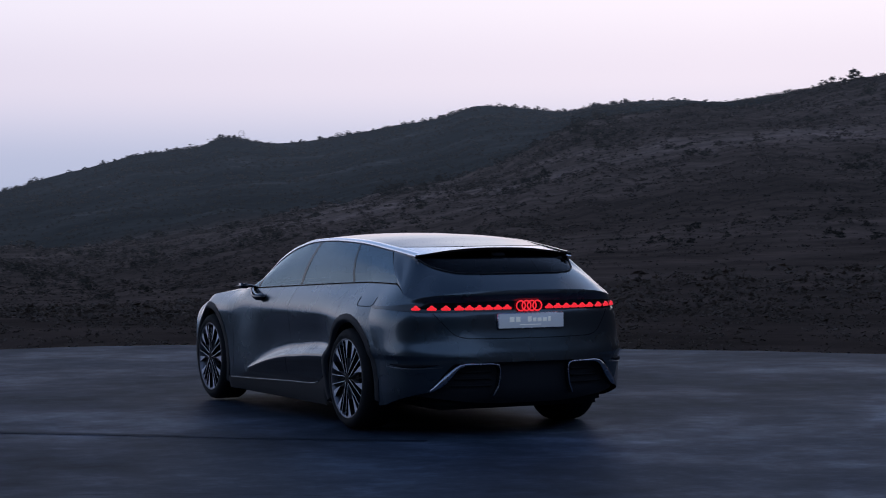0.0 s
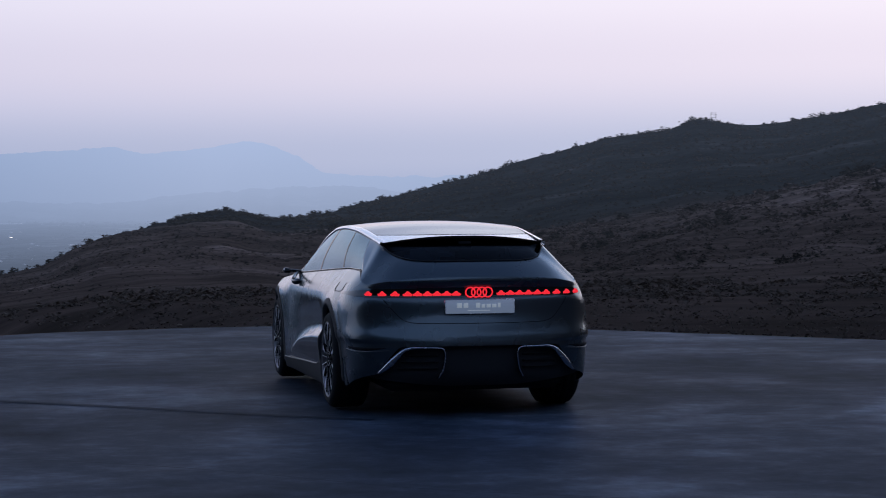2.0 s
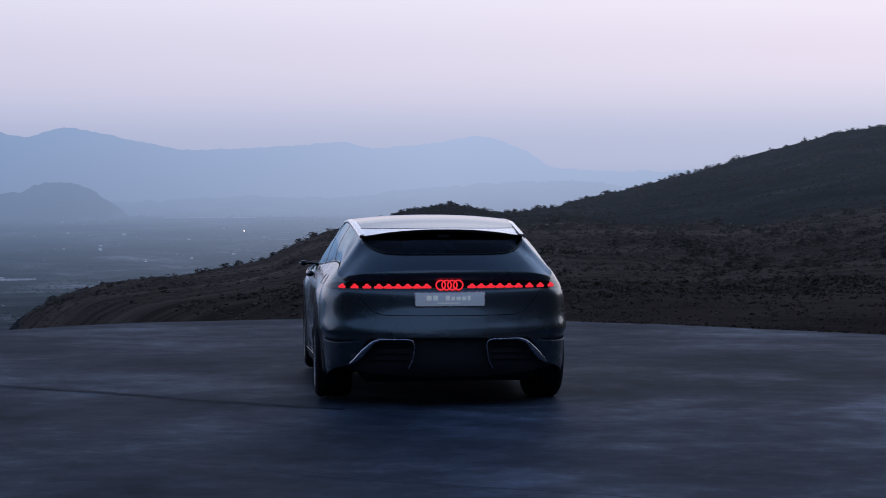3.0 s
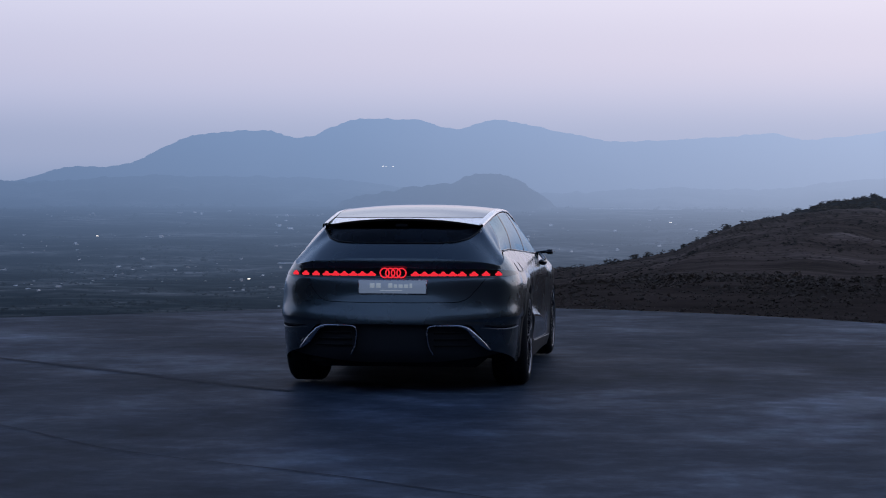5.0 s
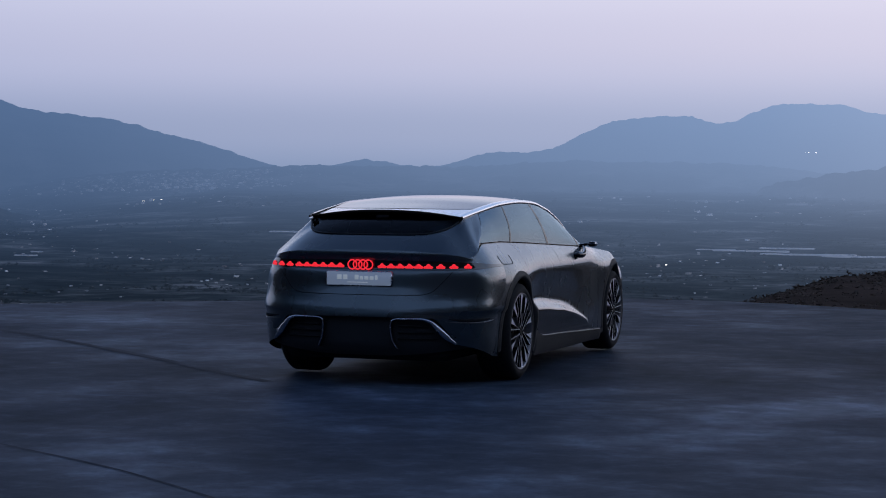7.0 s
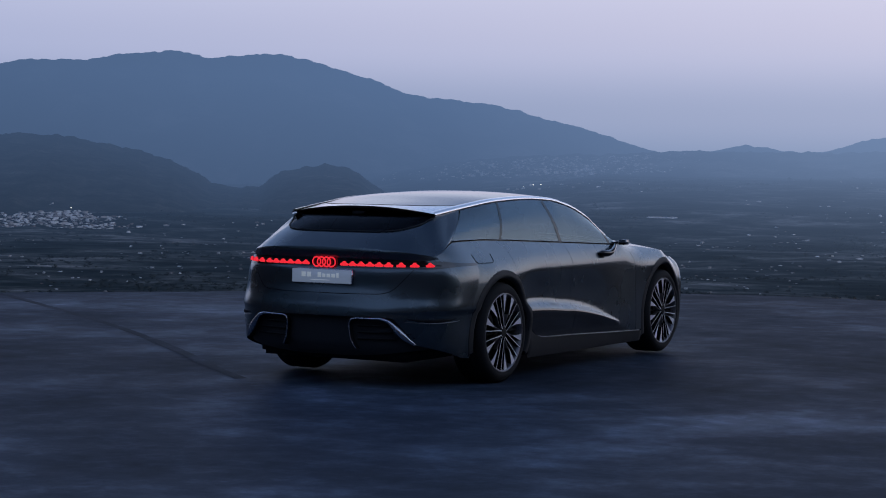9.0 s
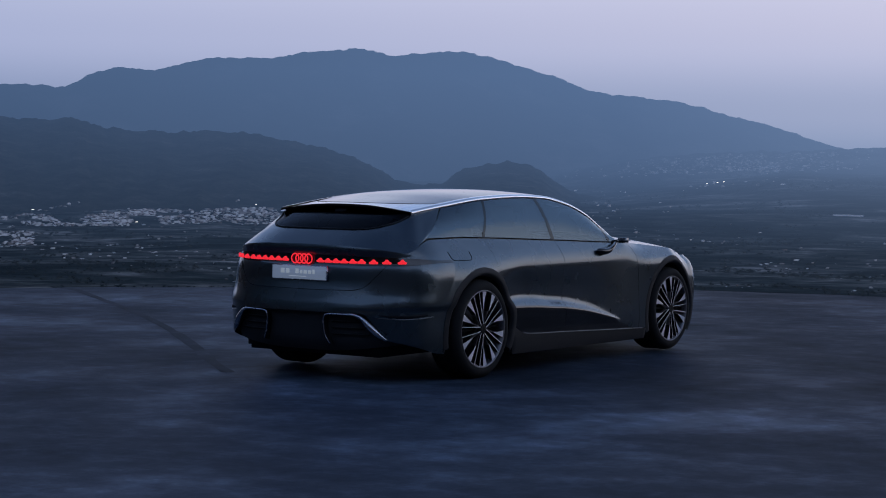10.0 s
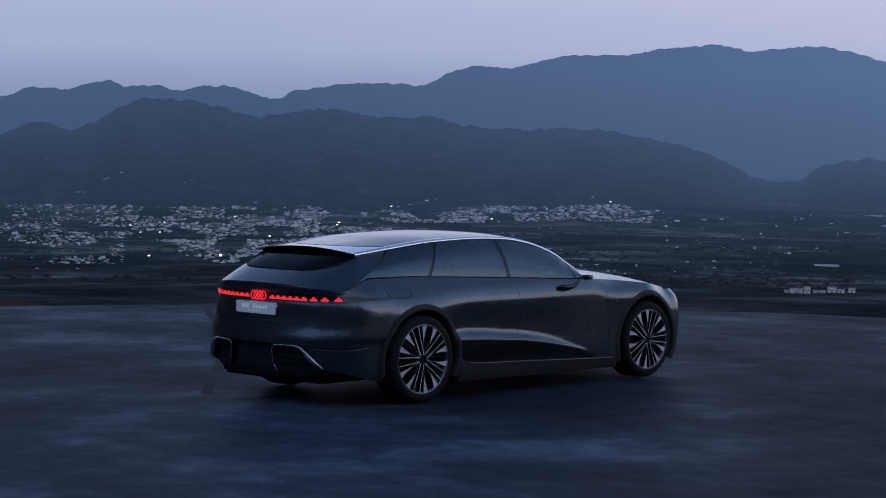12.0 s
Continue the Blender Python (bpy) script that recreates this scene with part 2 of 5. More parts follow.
# ---- mesh helpers ----
def mesh_object(name, verts, faces, mats, smooth=True, parent=None, index=None):
    me = bpy.data.meshes.new(name)
    me.from_pydata([tuple(map(float, v)) for v in verts], [], [tuple(map(int, f)) for f in faces])
    for m in mats if isinstance(mats, (list, tuple)) else [mats]:
        me.materials.append(m)
    if index is not None:
        me.polygons.foreach_set("material_index", np.asarray(index, np.int32))
    me.polygons.foreach_set("use_smooth", np.full(len(me.polygons), smooth))
    me.update()
    ob = new(name, me)
    ob.parent = parent
    return ob


def grid_faces(rows, cols, wrap=False):
    i, j = np.meshgrid(np.arange(rows - 1), np.arange(cols if wrap else cols - 1), indexing="ij")
    a, b = i * cols + j, i * cols + (j + 1) % cols
    return np.stack([a, b, b + cols, a + cols], -1).reshape(-1, 4)


def fitted(xs, ys):
    """A smooth curve through points that does not overshoot."""
    xs, ys = np.asarray(xs, float), np.asarray(ys, float)
    h, d = np.diff(xs), np.diff(ys) / np.diff(xs)
    m = np.zeros(len(xs))
    m[0], m[-1] = d[0], d[-1]
    for k in range(1, len(xs) - 1):
        if d[k - 1] * d[k] > 0:
            w1, w2 = 2 * h[k] + h[k - 1], h[k] + 2 * h[k - 1]
            m[k] = (w1 + w2) / (w1 / d[k - 1] + w2 / d[k])

    def at(x):
        x = np.clip(np.asarray(x, float), xs[0], xs[-1])
        k = np.clip(np.searchsorted(xs, x) - 1, 0, len(xs) - 2)
        t = (x - xs[k]) / h[k]
        return (2 * t**3 - 3 * t**2 + 1) * ys[k] + (t**3 - 2 * t**2 + t) * h[k] * m[k] + (3 * t**2 - 2 * t**3) * ys[k + 1] + (t**3 - t**2) * h[k] * m[k + 1]

    return at


def hashed(i, j, seed):
    v = np.sin(i * 127.1 + j * 311.7 + seed * 74.7) * 43758.5453
    return v - np.floor(v)


def ripple(x, y, seed=0, octaves=5, gain=0.5):
    """Rolling noise from -1 to 1."""
    total, amp, norm = 0.0, 1.0, 0.0
    for o in range(octaves):
        i, j = np.floor(x), np.floor(y)
        u, v = x - i, y - j
        u, v = u * u * (3 - 2 * u), v * v * (3 - 2 * v)
        a, b = hashed(i, j, seed + o), hashed(i + 1, j, seed + o)
        c, d = hashed(i, j + 1, seed + o), hashed(i + 1, j + 1, seed + o)
        total = total + amp * ((a * (1 - u) + b * u) * (1 - v) + (c * (1 - u) + d * u) * v - 0.5) * 2
        norm += amp
        amp *= gain
        x, y = x * 2.03 + 11.3, y * 2.03 + 5.7
    return total / norm


# ---- the land ----
# rim of the paved lookout: bearing (degrees from +y towards +x) and distance
RIM = fitted([-180, -130, -100, -74, -61, -48, -35, -26, -15, -4, 1, 8, 14, 24, 38, 48, 58, 80, 110, 140, 180],
             [48, 34, 16, 10.4, 10.2, 10.0, 9.9, 10.1, 10.8, 11.0, 11.0, 10.7, 10.3, 9.6, 8.8, 8.7, 8.6, 11, 20, 34, 48])
# crest of the scrubby hill: bearing, height, distance
CREST = fitted([-40, -12, -8, -7, -5.6, -4, -1.5, 0.2, 1.2, 3.3, 4.8, 5.8, 7.2, 8.4, 10.2, 12.3, 14.8, 17.1, 18.5, 19.5, 21, 24.1, 25.6, 26.8, 29.2, 30.3, 32.3, 33.6, 35.7, 38.3, 46, 70, 110, 150, 180],
               [-60, -40, -20, -15.0, -11.7, -10.3, -9.8, -8.4, -5.6, -1.9, 1.6, 3.0, 0, 2, 8.5, 17.5, 28, 38.5, 40.5, 45.5, 43, 50, 54, 59, 55, 58, 60, 58, 61, 67, 80, 60, 60, 60, 60])
REACH = fitted([-40, -8, 0, 6, 12, 40, 70, 110, 180], [300, 300, 380, 700, 950, 900, 500, 260, 260])
LOW = fitted([-180, -13, -10, -8, -5, -2, 0, 180], [-9, -9, -6, -4, -3.2, -2.8, -2.55, -2.55])
VALLEY = fitted([0, 8, 25, 60, 150, 400, 800, 1400, 2200, 3000, 3800, 4400, 5000], [0, -0.7, -3.2, -8, -18, -38, -62, -78, -82, -50, -10, -4, 0])
# the nearer spur of the hill: bearing, and the angle at which its back shows
SPUR = fitted([6, 8, 11, 14, 17, 19, 21, 22.6, 24.3, 25.8, 27.3, 29, 30.5, 33.5, 38.5, 46], [-2.6, -2.0, -1.2, -0.6, -0.22, 0.05, 0.33, 0.66, 1.2, 1.45, 1.85, 2.7, 3.24, 3.5, 4.0, 5.0])


def land_height(bearing, r):
    rim, crest, reach = RIM(bearing), CREST(bearing), REACH(bearing)
    x, y = r * np.sin(np.radians(bearing)), r * np.cos(np.radians(bearing))
    out = np.maximum(r - rim, 0.0)
    east = np.clip((bearing + 30) / 5, 0, 1)
    valley = VALLEY(out) - (1 - east) * 30 * np.clip((out - 2600) / 900, 0, 1) + ripple(x / 260, y / 260, 3) * np.clip(out / 600, 0, 1) * 5
    first = 26.0
    s = np.clip(np.log(np.maximum(r, first) / first) / np.log(reach / first), 0, 1)
    low = LOW(bearing)
    top = np.degrees(np.arctan2(crest - 1.4, reach + 12))
    s1 = np.log(450 / first) / np.log(np.maximum(reach, 500) / first)
    on_spur = np.clip((bearing - 9) / 5, 0, 1)
    back_line = (low + (top - low) * (0.18 * s1 + 0.82 * s1**1.55)) * (1 - on_spur) + np.minimum(SPUR(bearing), top - 0.03) * on_spur
    q, k = np.clip(s / s1, 0, 1), np.clip((s - s1) / (1 - s1), 0, 1)
    dip = 0.45 * on_spur * np.clip((top - back_line) / 0.6, 0, 1)
    bent = np.where(s < s1, low + (back_line - low) * (0.18 * q + 0.82 * q**1.4), back_line + (top - back_line) * k - dip * np.sin(np.pi * k**0.7))
    tilt = np.where(bearing > 9, bent, low + (top - low) * (0.18 * s + 0.82 * s**1.55))
    hill = 1.4 + (r + 12) * np.tan(np.radians(tilt))
    edge = 1.4 + (first + 12) * np.tan(np.radians(low))
    hill = np.where(r < first, edge * np.clip((r - rim) / (first - rim), 0, 1), np.minimum(hill, 900))
    # the hill's flank rounds off towards the valley
    shoulder = np.interp(np.log10(np.maximum(r, 10)), [1.04, 1.2, 1.54, 2.0, 2.48], [6, 4, -2, -4.5, -7.2])
    aside = r * np.radians(np.clip(shoulder - bearing, 0, 60))
    hill = hill - 0.8 * aside**2 / (aside + 6)
    rough = np.clip((r - 30) / 120, 0, 1)
    folds = ripple(bearing * 0.22 + r / 900, r / 260, 7, 6, 0.55) * 0.011 * r * np.sin(np.pi * np.clip(s, 0, 1)) ** 0.7
    hill = hill + rough * (folds + ripple(x / 24, y / 24, 9, 4) * 0.0022 * np.minimum(r, 600))
    hill = np.where(r > reach, hill - (r - reach) * 0.30, hill)
    # behind the lookout an unseen bank is added to darken the car's reflections
    back = np.clip((np.abs(bearing + 5) - 57) / 33, 0, 1)
    near = np.clip((r - rim - 4) / 205, 0, 1)
    unseen_bank = near**1.05 * np.interp(bearing, [-180, -60, 50, 130, 160, 180], [0.75, 0.75, 0.8, 0.9, 0.95, 0.75]) * (140 + 18 * ripple(x / 60, y / 60, 21)) - 0.3
    mixed_z = np.maximum(valley, hill) * (1 - back) + np.maximum(unseen_bank, -0.3) * back
    return np.where(r < rim, 0.0, mixed_z)


bearings = np.concatenate([np.arange(-180, -66, 3.0), np.arange(-66, 48, 0.11), np.arange(48, 180, 3.0)])
steps = np.concatenate([[-0.35, 0.0, 0.25, 0.8, 1.8, 3.5], np.linspace(0, 1, 150), 1 + np.linspace(0, 1, 81)[1:]])
bb, ss = np.meshgrid(bearings, steps)
start, crest_r = RIM(bb) + 5.5, REACH(bb) - 0.5
row = np.arange(len(steps))[:, None]
to_crest = start * (crest_r / start) ** np.clip(ss, 0, 1)
beyond = crest_r * (4850 / crest_r) ** np.clip(ss - 1, 0, 1)
rr = np.where(row < 6, RIM(bb) + ss, np.where(row < 156, to_crest, beyond))
zz = land_height(bb, rr)
zz[0], zz[1], zz[2] = -0.3, -0.02, -0.05
low_land = (zz[:-1] < -14) & (bb[:-1] < 4) | (bb[:-1] < -14)
sheet = np.stack([rr * np.sin(np.radians(bb)), rr * np.cos(np.radians(bb)), zz], -1).reshape(-1, 3)
tagged(mesh_object("ground", sheet, grid_faces(len(steps), len(bearings), True), [land, valley_land], index=(low_land & (rr[:-1] > 70)).reshape(-1).astype(int)),
       "dry scrubby hillside and dusky valley land round the lookout", "ground", kind="structure")

# the paved lookout
pb = np.arange(-180, 180, 2.0)
rings = np.linspace(0.06, 1, 15)
pbb, prr = np.meshgrid(pb, rings)
pr = prr * RIM(pbb) + (prr > 0.99) * ripple(pbb / 3.0, pbb * 0, 2, 3) * 0.12
pad = np.stack([pr * np.sin(np.radians(pbb)), pr * np.cos(np.radians(pbb)), np.zeros_like(pr)], -1).reshape(-1, 3)
pad_faces = np.concatenate([grid_faces(len(rings), len(pb), True)])
pad = np.concatenate([pad, [[0, 0, 0]]])
fan = [(len(pad) - 1, (i + 1) % len(pb), i) for i in range(len(pb))]
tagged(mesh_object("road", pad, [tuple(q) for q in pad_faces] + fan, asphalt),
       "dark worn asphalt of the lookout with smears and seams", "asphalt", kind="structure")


def range_point(crest, reach, depth, base, seed, b, k):
    """A point of a mountain's near face at a bearing; k from its foot (0) to its crest (1)."""
    top = crest(b)
    z = base + (top - base) * k**1.15
    z = z + ripple(b * 0.9, k * 3.0 + 5, seed, 6, 0.55) * (top - base) * 0.10 * np.sin(np.pi * k) ** 0.8
    z = z + ripple(b * 3.1, k * 2.0, seed + 4, 5, 0.6) * 5.5 * k + ripple(b * 8.0, k * 3.0, seed + 8, 4, 0.6) * 3.0 * k
    r = reach - depth * (1 - k)
    return np.stack([r * np.sin(np.radians(b)), r * np.cos(np.radians(b)), z], -1)


def mountain_range(name, crest, reach, depth, base, label, lo, hi, mat, seed):
    b = np.arange(lo, hi, 0.09)
    k = np.linspace(0, 1, 26)
    bg, kg = np.meshgrid(b, k)
    back_row = np.stack([(reach + 60) * np.sin(np.radians(b)), (reach + 60) * np.cos(np.radians(b)), np.full_like(b, base - 60)], -1)
    v = np.concatenate([range_point(crest, reach, depth, base, seed, bg, kg).reshape(-1, 3), back_row])
    return tagged(mesh_object(name, v, grid_faces(len(k) + 1, len(b)), mat), label, "mountain", kind="structure")


FAR_LEFT = fitted([-75, -66, -57.6, -56.6, -55.9, -54.7, -53.9, -53.1, -52.7, -51.9, -51.4, -49.8, -49.2, -46.6, -45.7, -44.8, -43.9, -43.4, -42.2, -41.3, -40.4, -38.5, -37.1, -36.3, -34.5, -33.4, -32.1, -30.1, -29.1, -27.5, -26.4, -25.1, -24, -22.6, -21, -19],
                  [120, 150, 130, 157, 152, 173, 158, 162, 149, 164, 164, 135, 156, 174, 170, 205, 220, 213, 234, 248, 246, 264, 272, 259, 270, 252, 222, 170, 164, 140, 114, 88, 57, 20, -20, -40])
FAR_RIGHT = fitted([-26, -24, -22.5, -20.9, -19.1, -17.5, -16, -14, -12, -10.7, -10, -8.9, -7.5, -6.4, -5.2, -3.3, -1.7, 0, 1.3, 2.7, 3.6, 5.2, 6.6, 7.8, 8.9, 11.7, 20, 50],
                   [30, 42, 45, 63, 48, 81, 88, 157, 176, 158, 181, 203, 201, 180, 201, 172, 150, 152, 160, 168, 152, 166, 180, 151, 100, 95, 110, 130])
MID = fitted([-75, -64, -57.6, -56.6, -55.6, -54.6, -53.8, -53, -51.3, -50.3, -48.4, -46.8, -45.5, -44.2, -42.7, -40.6, -39.4, -38.6, -37, -35.9, -35, -34.4, -33.8, -33.1, -32.6, -31.7, -30.8, -28],
             [60, 50, 31, 54, 38, 67, 90, 94, 79, 67, 80, 68, 68, 52, 48, 50, 38, 30, 0, -33, -35, -12, 0, 5, 4, -24, -50, -90])
KNOLL = fitted([-12, -10.4, -9.5, -8, -6.6, -5.9, -5.35, -4.9, -4.4, -3.8, -3.2, -2.6], [-60, -40, 6, 26, 38, 52, 58, 52, 38, 12, -25, -60])
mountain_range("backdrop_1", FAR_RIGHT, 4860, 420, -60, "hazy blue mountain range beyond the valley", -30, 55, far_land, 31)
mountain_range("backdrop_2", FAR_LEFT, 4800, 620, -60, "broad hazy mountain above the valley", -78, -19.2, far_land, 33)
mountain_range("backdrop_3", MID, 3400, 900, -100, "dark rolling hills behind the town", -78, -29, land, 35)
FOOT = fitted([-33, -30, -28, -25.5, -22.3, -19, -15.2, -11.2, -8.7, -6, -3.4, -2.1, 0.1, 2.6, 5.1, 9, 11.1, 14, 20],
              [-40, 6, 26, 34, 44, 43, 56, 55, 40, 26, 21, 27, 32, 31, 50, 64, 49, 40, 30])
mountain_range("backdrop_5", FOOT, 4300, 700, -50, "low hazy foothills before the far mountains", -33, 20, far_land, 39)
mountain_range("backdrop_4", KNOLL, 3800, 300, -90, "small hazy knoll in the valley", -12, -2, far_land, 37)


# bushes on the hill
def clump(rng, size, points):
    """Vertices and faces of one rounded lump."""
    bm = bmesh.new()
    bmesh.ops.create_icosphere(bm, subdivisions=points, radius=1.0)
    for v in bm.verts:
        v.co *= 0.66 + 0.6 * rng.random()
        v.co.z = v.co.z * 0.75 + 0.2
    bm.verts.index_update()
    vs = np.array([v.co[:] for v in bm.verts]) * size
    fs = np.array([[v.index for v in f.verts] for f in bm.faces])
    bm.free()
    return vs, fs


def leafy(rng, count, leaf, tall=0.8):
    """A ragged bush: leaf sprays in an uneven dome, with gaps between them."""
    lobes = [(rng.uniform(-0.55, 0.55), rng.uniform(-0.55, 0.55), rng.uniform(0.25, 0.8) * tall, rng.uniform(0.35, 0.6)) for _ in range(4)]
    vs, fs = [], []
    for k in range(count):
        cx, cy, cz, rad = lobes[k % 4]
        d = Vector((rng.gauss(0, 1), rng.gauss(0, 1), rng.gauss(0, 1))).normalized() * rad * rng.random() ** 0.4
        c = Vector((cx + d.x, cy + d.y, max(0.0, cz + d.z * 0.8)))
        n = len(vs)
        for _ in range(3):
            o = Vector((rng.gauss(0, 1), rng.gauss(0, 1), rng.gauss(0, 0.7))).normalized() * leaf * rng.uniform(0.6, 1.2)
            vs.append((c + o)[:])
        fs.append((n, n + 1, n + 2))
    return np.array(vs), np.array(fs)


def scatter(name, label, spots, mat, shapes, category, soft=False):
    rng = random.Random(5)
    vs, fs, n = [], [], 0
    for x, y, z, size in spots:
        v, f = shapes[rng.randrange(len(shapes))]
        a = rng.random() * 6.28
        c, s = math.cos(a), math.sin(a)
        w = v * size * np.array([1 + 0.4 * rng.random(), 1, 0.8 + 0.4 * rng.random()])
        vs.append(np.stack([w[:, 0] * c - w[:, 1] * s + x, w[:, 0] * s + w[:, 1] * c + y, w[:, 2] + z], -1))
        fs.append(f + n)
        n += len(v)
    return tagged(mesh_object(name, np.concatenate(vs), np.concatenate(fs), mat, smooth=soft), label, category, kind="stuff")


rng = random.Random(11)
dice = np.random.default_rng(11)
shapes = [leafy(rng, 44, 0.30) for _ in range(14)]


def placed(b, r, sink, size):
    """Rows of x, y, z, size for plants standing on the land."""
    z = land_height(b, r) - sink
    return list(zip(r * np.sin(np.radians(b)), r * np.cos(np.radians(b)), z, size))


# low growth from the verge up to the slope
b = dice.uniform(-4, 62, 15000)
r = (RIM(b) + 0.3) * (60 / (RIM(b) + 0.3)) ** dice.random(15000)
keep = ripple(b * 0.35, np.log(r) * 5, 27, 4) > -0.25
b, r = b[keep], r[keep]
verge = placed(b, r, 0.02, (0.0016 + 0.0032 * dice.random(len(b)) ** 3) * r)
# dry scrub thick over the nearer slope, in drifts
b = dice.uniform(-9, 46, 52000)
r = np.minimum(470, REACH(b)) * np.exp(-dice.random(52000) ** 1.1 * 2.4)
keep = ripple(b * 0.8, np.log(r) * 6, 15, 4) > -0.30 + 0.3 * dice.standard_normal(52000)
b, r = b[keep], r[keep]
small = [leafy(rng, 18, 0.42, 0.6) for _ in range(14)]
scatter("scrub", "dry brown scrub thick over the nearer hillside", placed(b, r, 0.1, (0.0009 + 0.0021 * dice.random(len(b)) ** 3) * r * np.clip((b + 2) / 14, 0.6, 1)), scrub_leaf, small, "scrub")
# dark bushes between it and green scrub on the slope behind
b = dice.uniform(-9, 46, 7000)
r = np.minimum(470, REACH(b)) * np.exp(-dice.random(7000) ** 1.2 * 1.7)
keep = ripple(b * 0.6, np.log(r) * 5, 17, 4) > 0.16
b, r = b[keep], r[keep]
spots = placed(b, r, 0.1, (0.0012 + 0.0042 * dice.random(len(b)) ** 3) * r * np.clip((b + 2) / 14, 0.5, 1))
b = dice.uniform(4, 46, 26000)
r = 470 + np.maximum(REACH(b) - 470, 0) * dice.random(26000) ** 0.8
b, r = b[r > 480], r[r > 480]
spots += placed(b, r, 0.2, (0.0005 + 0.0014 * dice.random(len(b)) ** 4) * r)
b = dice.uniform(-8, 46, 1600)
b = b[ripple(b * 1.3, b * 0 + 3.0, 19, 3) > -0.1]
r = REACH(b) * (1 - 0.012 * dice.random(len(b)))
spots += placed(b, r, 0.2, (0.4 + 2.0 * dice.random(len(b)) ** 4) * (0.1 + r / 900))
# a few trees that stand out on the crest
b = np.array([10.25, 10.4, 9.1, 8.2, 12.1, 13.4, 26.2, 30.2, 36.0])
spots += placed(b, REACH(b) * 0.995, 0.3, np.array([2.9, 1.8, 1.6, 1.8, 1.7, 1.5, 1.8, 2.1, 1.9]))
scatter("bushes", "dark low scrub bushes scattered over the hillside", spots, bush_leaf, shapes, "bushes")
# trees and hedges of the valley
b, r = dice.uniform(-62, 10, 30000), 1150 * np.exp(dice.random(30000) * 1.28)
keep = ripple(b * 0.35, np.log(r) * 16, 25, 4) > 0.02
b, r = b[keep], r[keep]
spots = placed(b, r, 0.6, (1.4 + 3.4 * dice.random(len(b)) ** 3) * np.clip(r / 2600, 0.7, 1.5))
scatter("valley_trees", "dark hedges and tree clumps down in the valley", spots, valley_leaf, [leafy(rng, 14, 0.55, 0.9) for _ in range(6)], "trees")


# dry grass tufts on the verge
def tuft(rng):
    vs, fs = [], []
    for k in range(9):
        a, lean, h = rng.random() * 6.28, rng.uniform(0.1, 0.5), rng.uniform(0.5, 1.0)
        c, s = math.cos(a), math.sin(a)
        n = len(vs)
        vs += [(-0.05 * s + c * 0.06, 0.05 * c + s * 0.06, 0), (0.05 * s + c * 0.06, -0.05 * c + s * 0.06, 0), (c * lean, s * lean, h)]
        fs.append((n, n + 1, n + 2))
    return np.array(vs), np.array(fs)


dry_grass = material("dry_grass", (0.05, 0.042, 0.032), 0.9, spec=0.0)
feed(dry_grass, "Base Color", colours(dry_grass, noise_of(dry_grass, 0.5, 3), [(0.3, (0.10, 0.078, 0.062)), (0.7, (0.19, 0.148, 0.118))]))
spots = verge
for _ in range(500):
    b = rng.uniform(-3, 46)
    r = float(RIM(b)) + 0.2 + 16 * rng.random() ** 2
    z = float(land_height(np.array(b), np.array(r)))
    spots.append((r * math.sin(radians(b)), r * math.cos(radians(b)), z - 0.02, 0.03 + 0.03 * rng.random() ** 2))
scatter("dry_grass", "dry brown grass tufts along the asphalt edge", spots, dry_grass, [tuft(rng) for _ in range(3)] + [leafy(rng, 14, 0.5, 0.7) for _ in range(10)], "grass")


# lattice mast on the crest
mast_steel = hazy(material("mast_steel", (0.16, 0.16, 0.17), 0.6, 0.5), 3900)
mb, mr = 19.9, float(REACH(19.9)) * 0.985
mx, my = mr * math.sin(radians(mb)), mr * math.cos(radians(mb))
mz = float(land_height(np.array(mb), np.array(mr)))
mast = tagged(new("mast"), "thin grey lattice mast on the hill crest", "mast")
mast.location = (mx, my, mz - 0.5)


def beam(a, b, w):
    a, b = np.array(a, float), np.array(b, float)
    d = b - a
    n = np.cross(d, (0.3, 1, 0.1))
    n = n / np.linalg.norm(n) * w
    m = np.cross(d, n)
    m = m / np.linalg.norm(m) * w
    vs = [p + s * n + t * m for p in (a, b) for s, t in ((1, 1), (-1, 1), (-1, -1), (1, -1))]
    return vs, [(0, 1, 5, 4), (1, 2, 6, 5), (2, 3, 7, 6), (3, 0, 4, 7), (3, 2, 1, 0), (4, 5, 6, 7)]


for x in (-1.2, 1.2):
    mesh_object("post", *beam((x, 0, 0), (x, 0, 4.6), 0.09), mast_steel, False, mast)
for z in (1.2, 2.4, 3.6, 4.5):
    mesh_object("crossbar", *beam((-1.2, 0, z), (1.2, 0, z), 0.07), mast_steel, False, mast)

# houses of the valley
def house_shape(w, d, h, ridge):
    v = [(-w, -d, 0), (w, -d, 0), (w, d, 0), (-w, d, 0), (-w, -d, h), (w, -d, h), (w, d, h), (-w, d, h), (-w, 0, h + ridge), (w, 0, h + ridge)]
    f = [(0, 1, 5, 4), (1, 2, 6), (1, 6, 5), (2, 3, 7, 6), (3, 0, 4), (3, 4, 7), (4, 5, 9, 8), (6, 7, 8, 9), (5, 6, 9), (7, 4, 8)]
    t = []
    for q in f:
        t += [q] if len(q) == 3 else [(q[0], q[1], q[2]), (q[0], q[2], q[3])]
    return np.array(v, float), np.array(t)


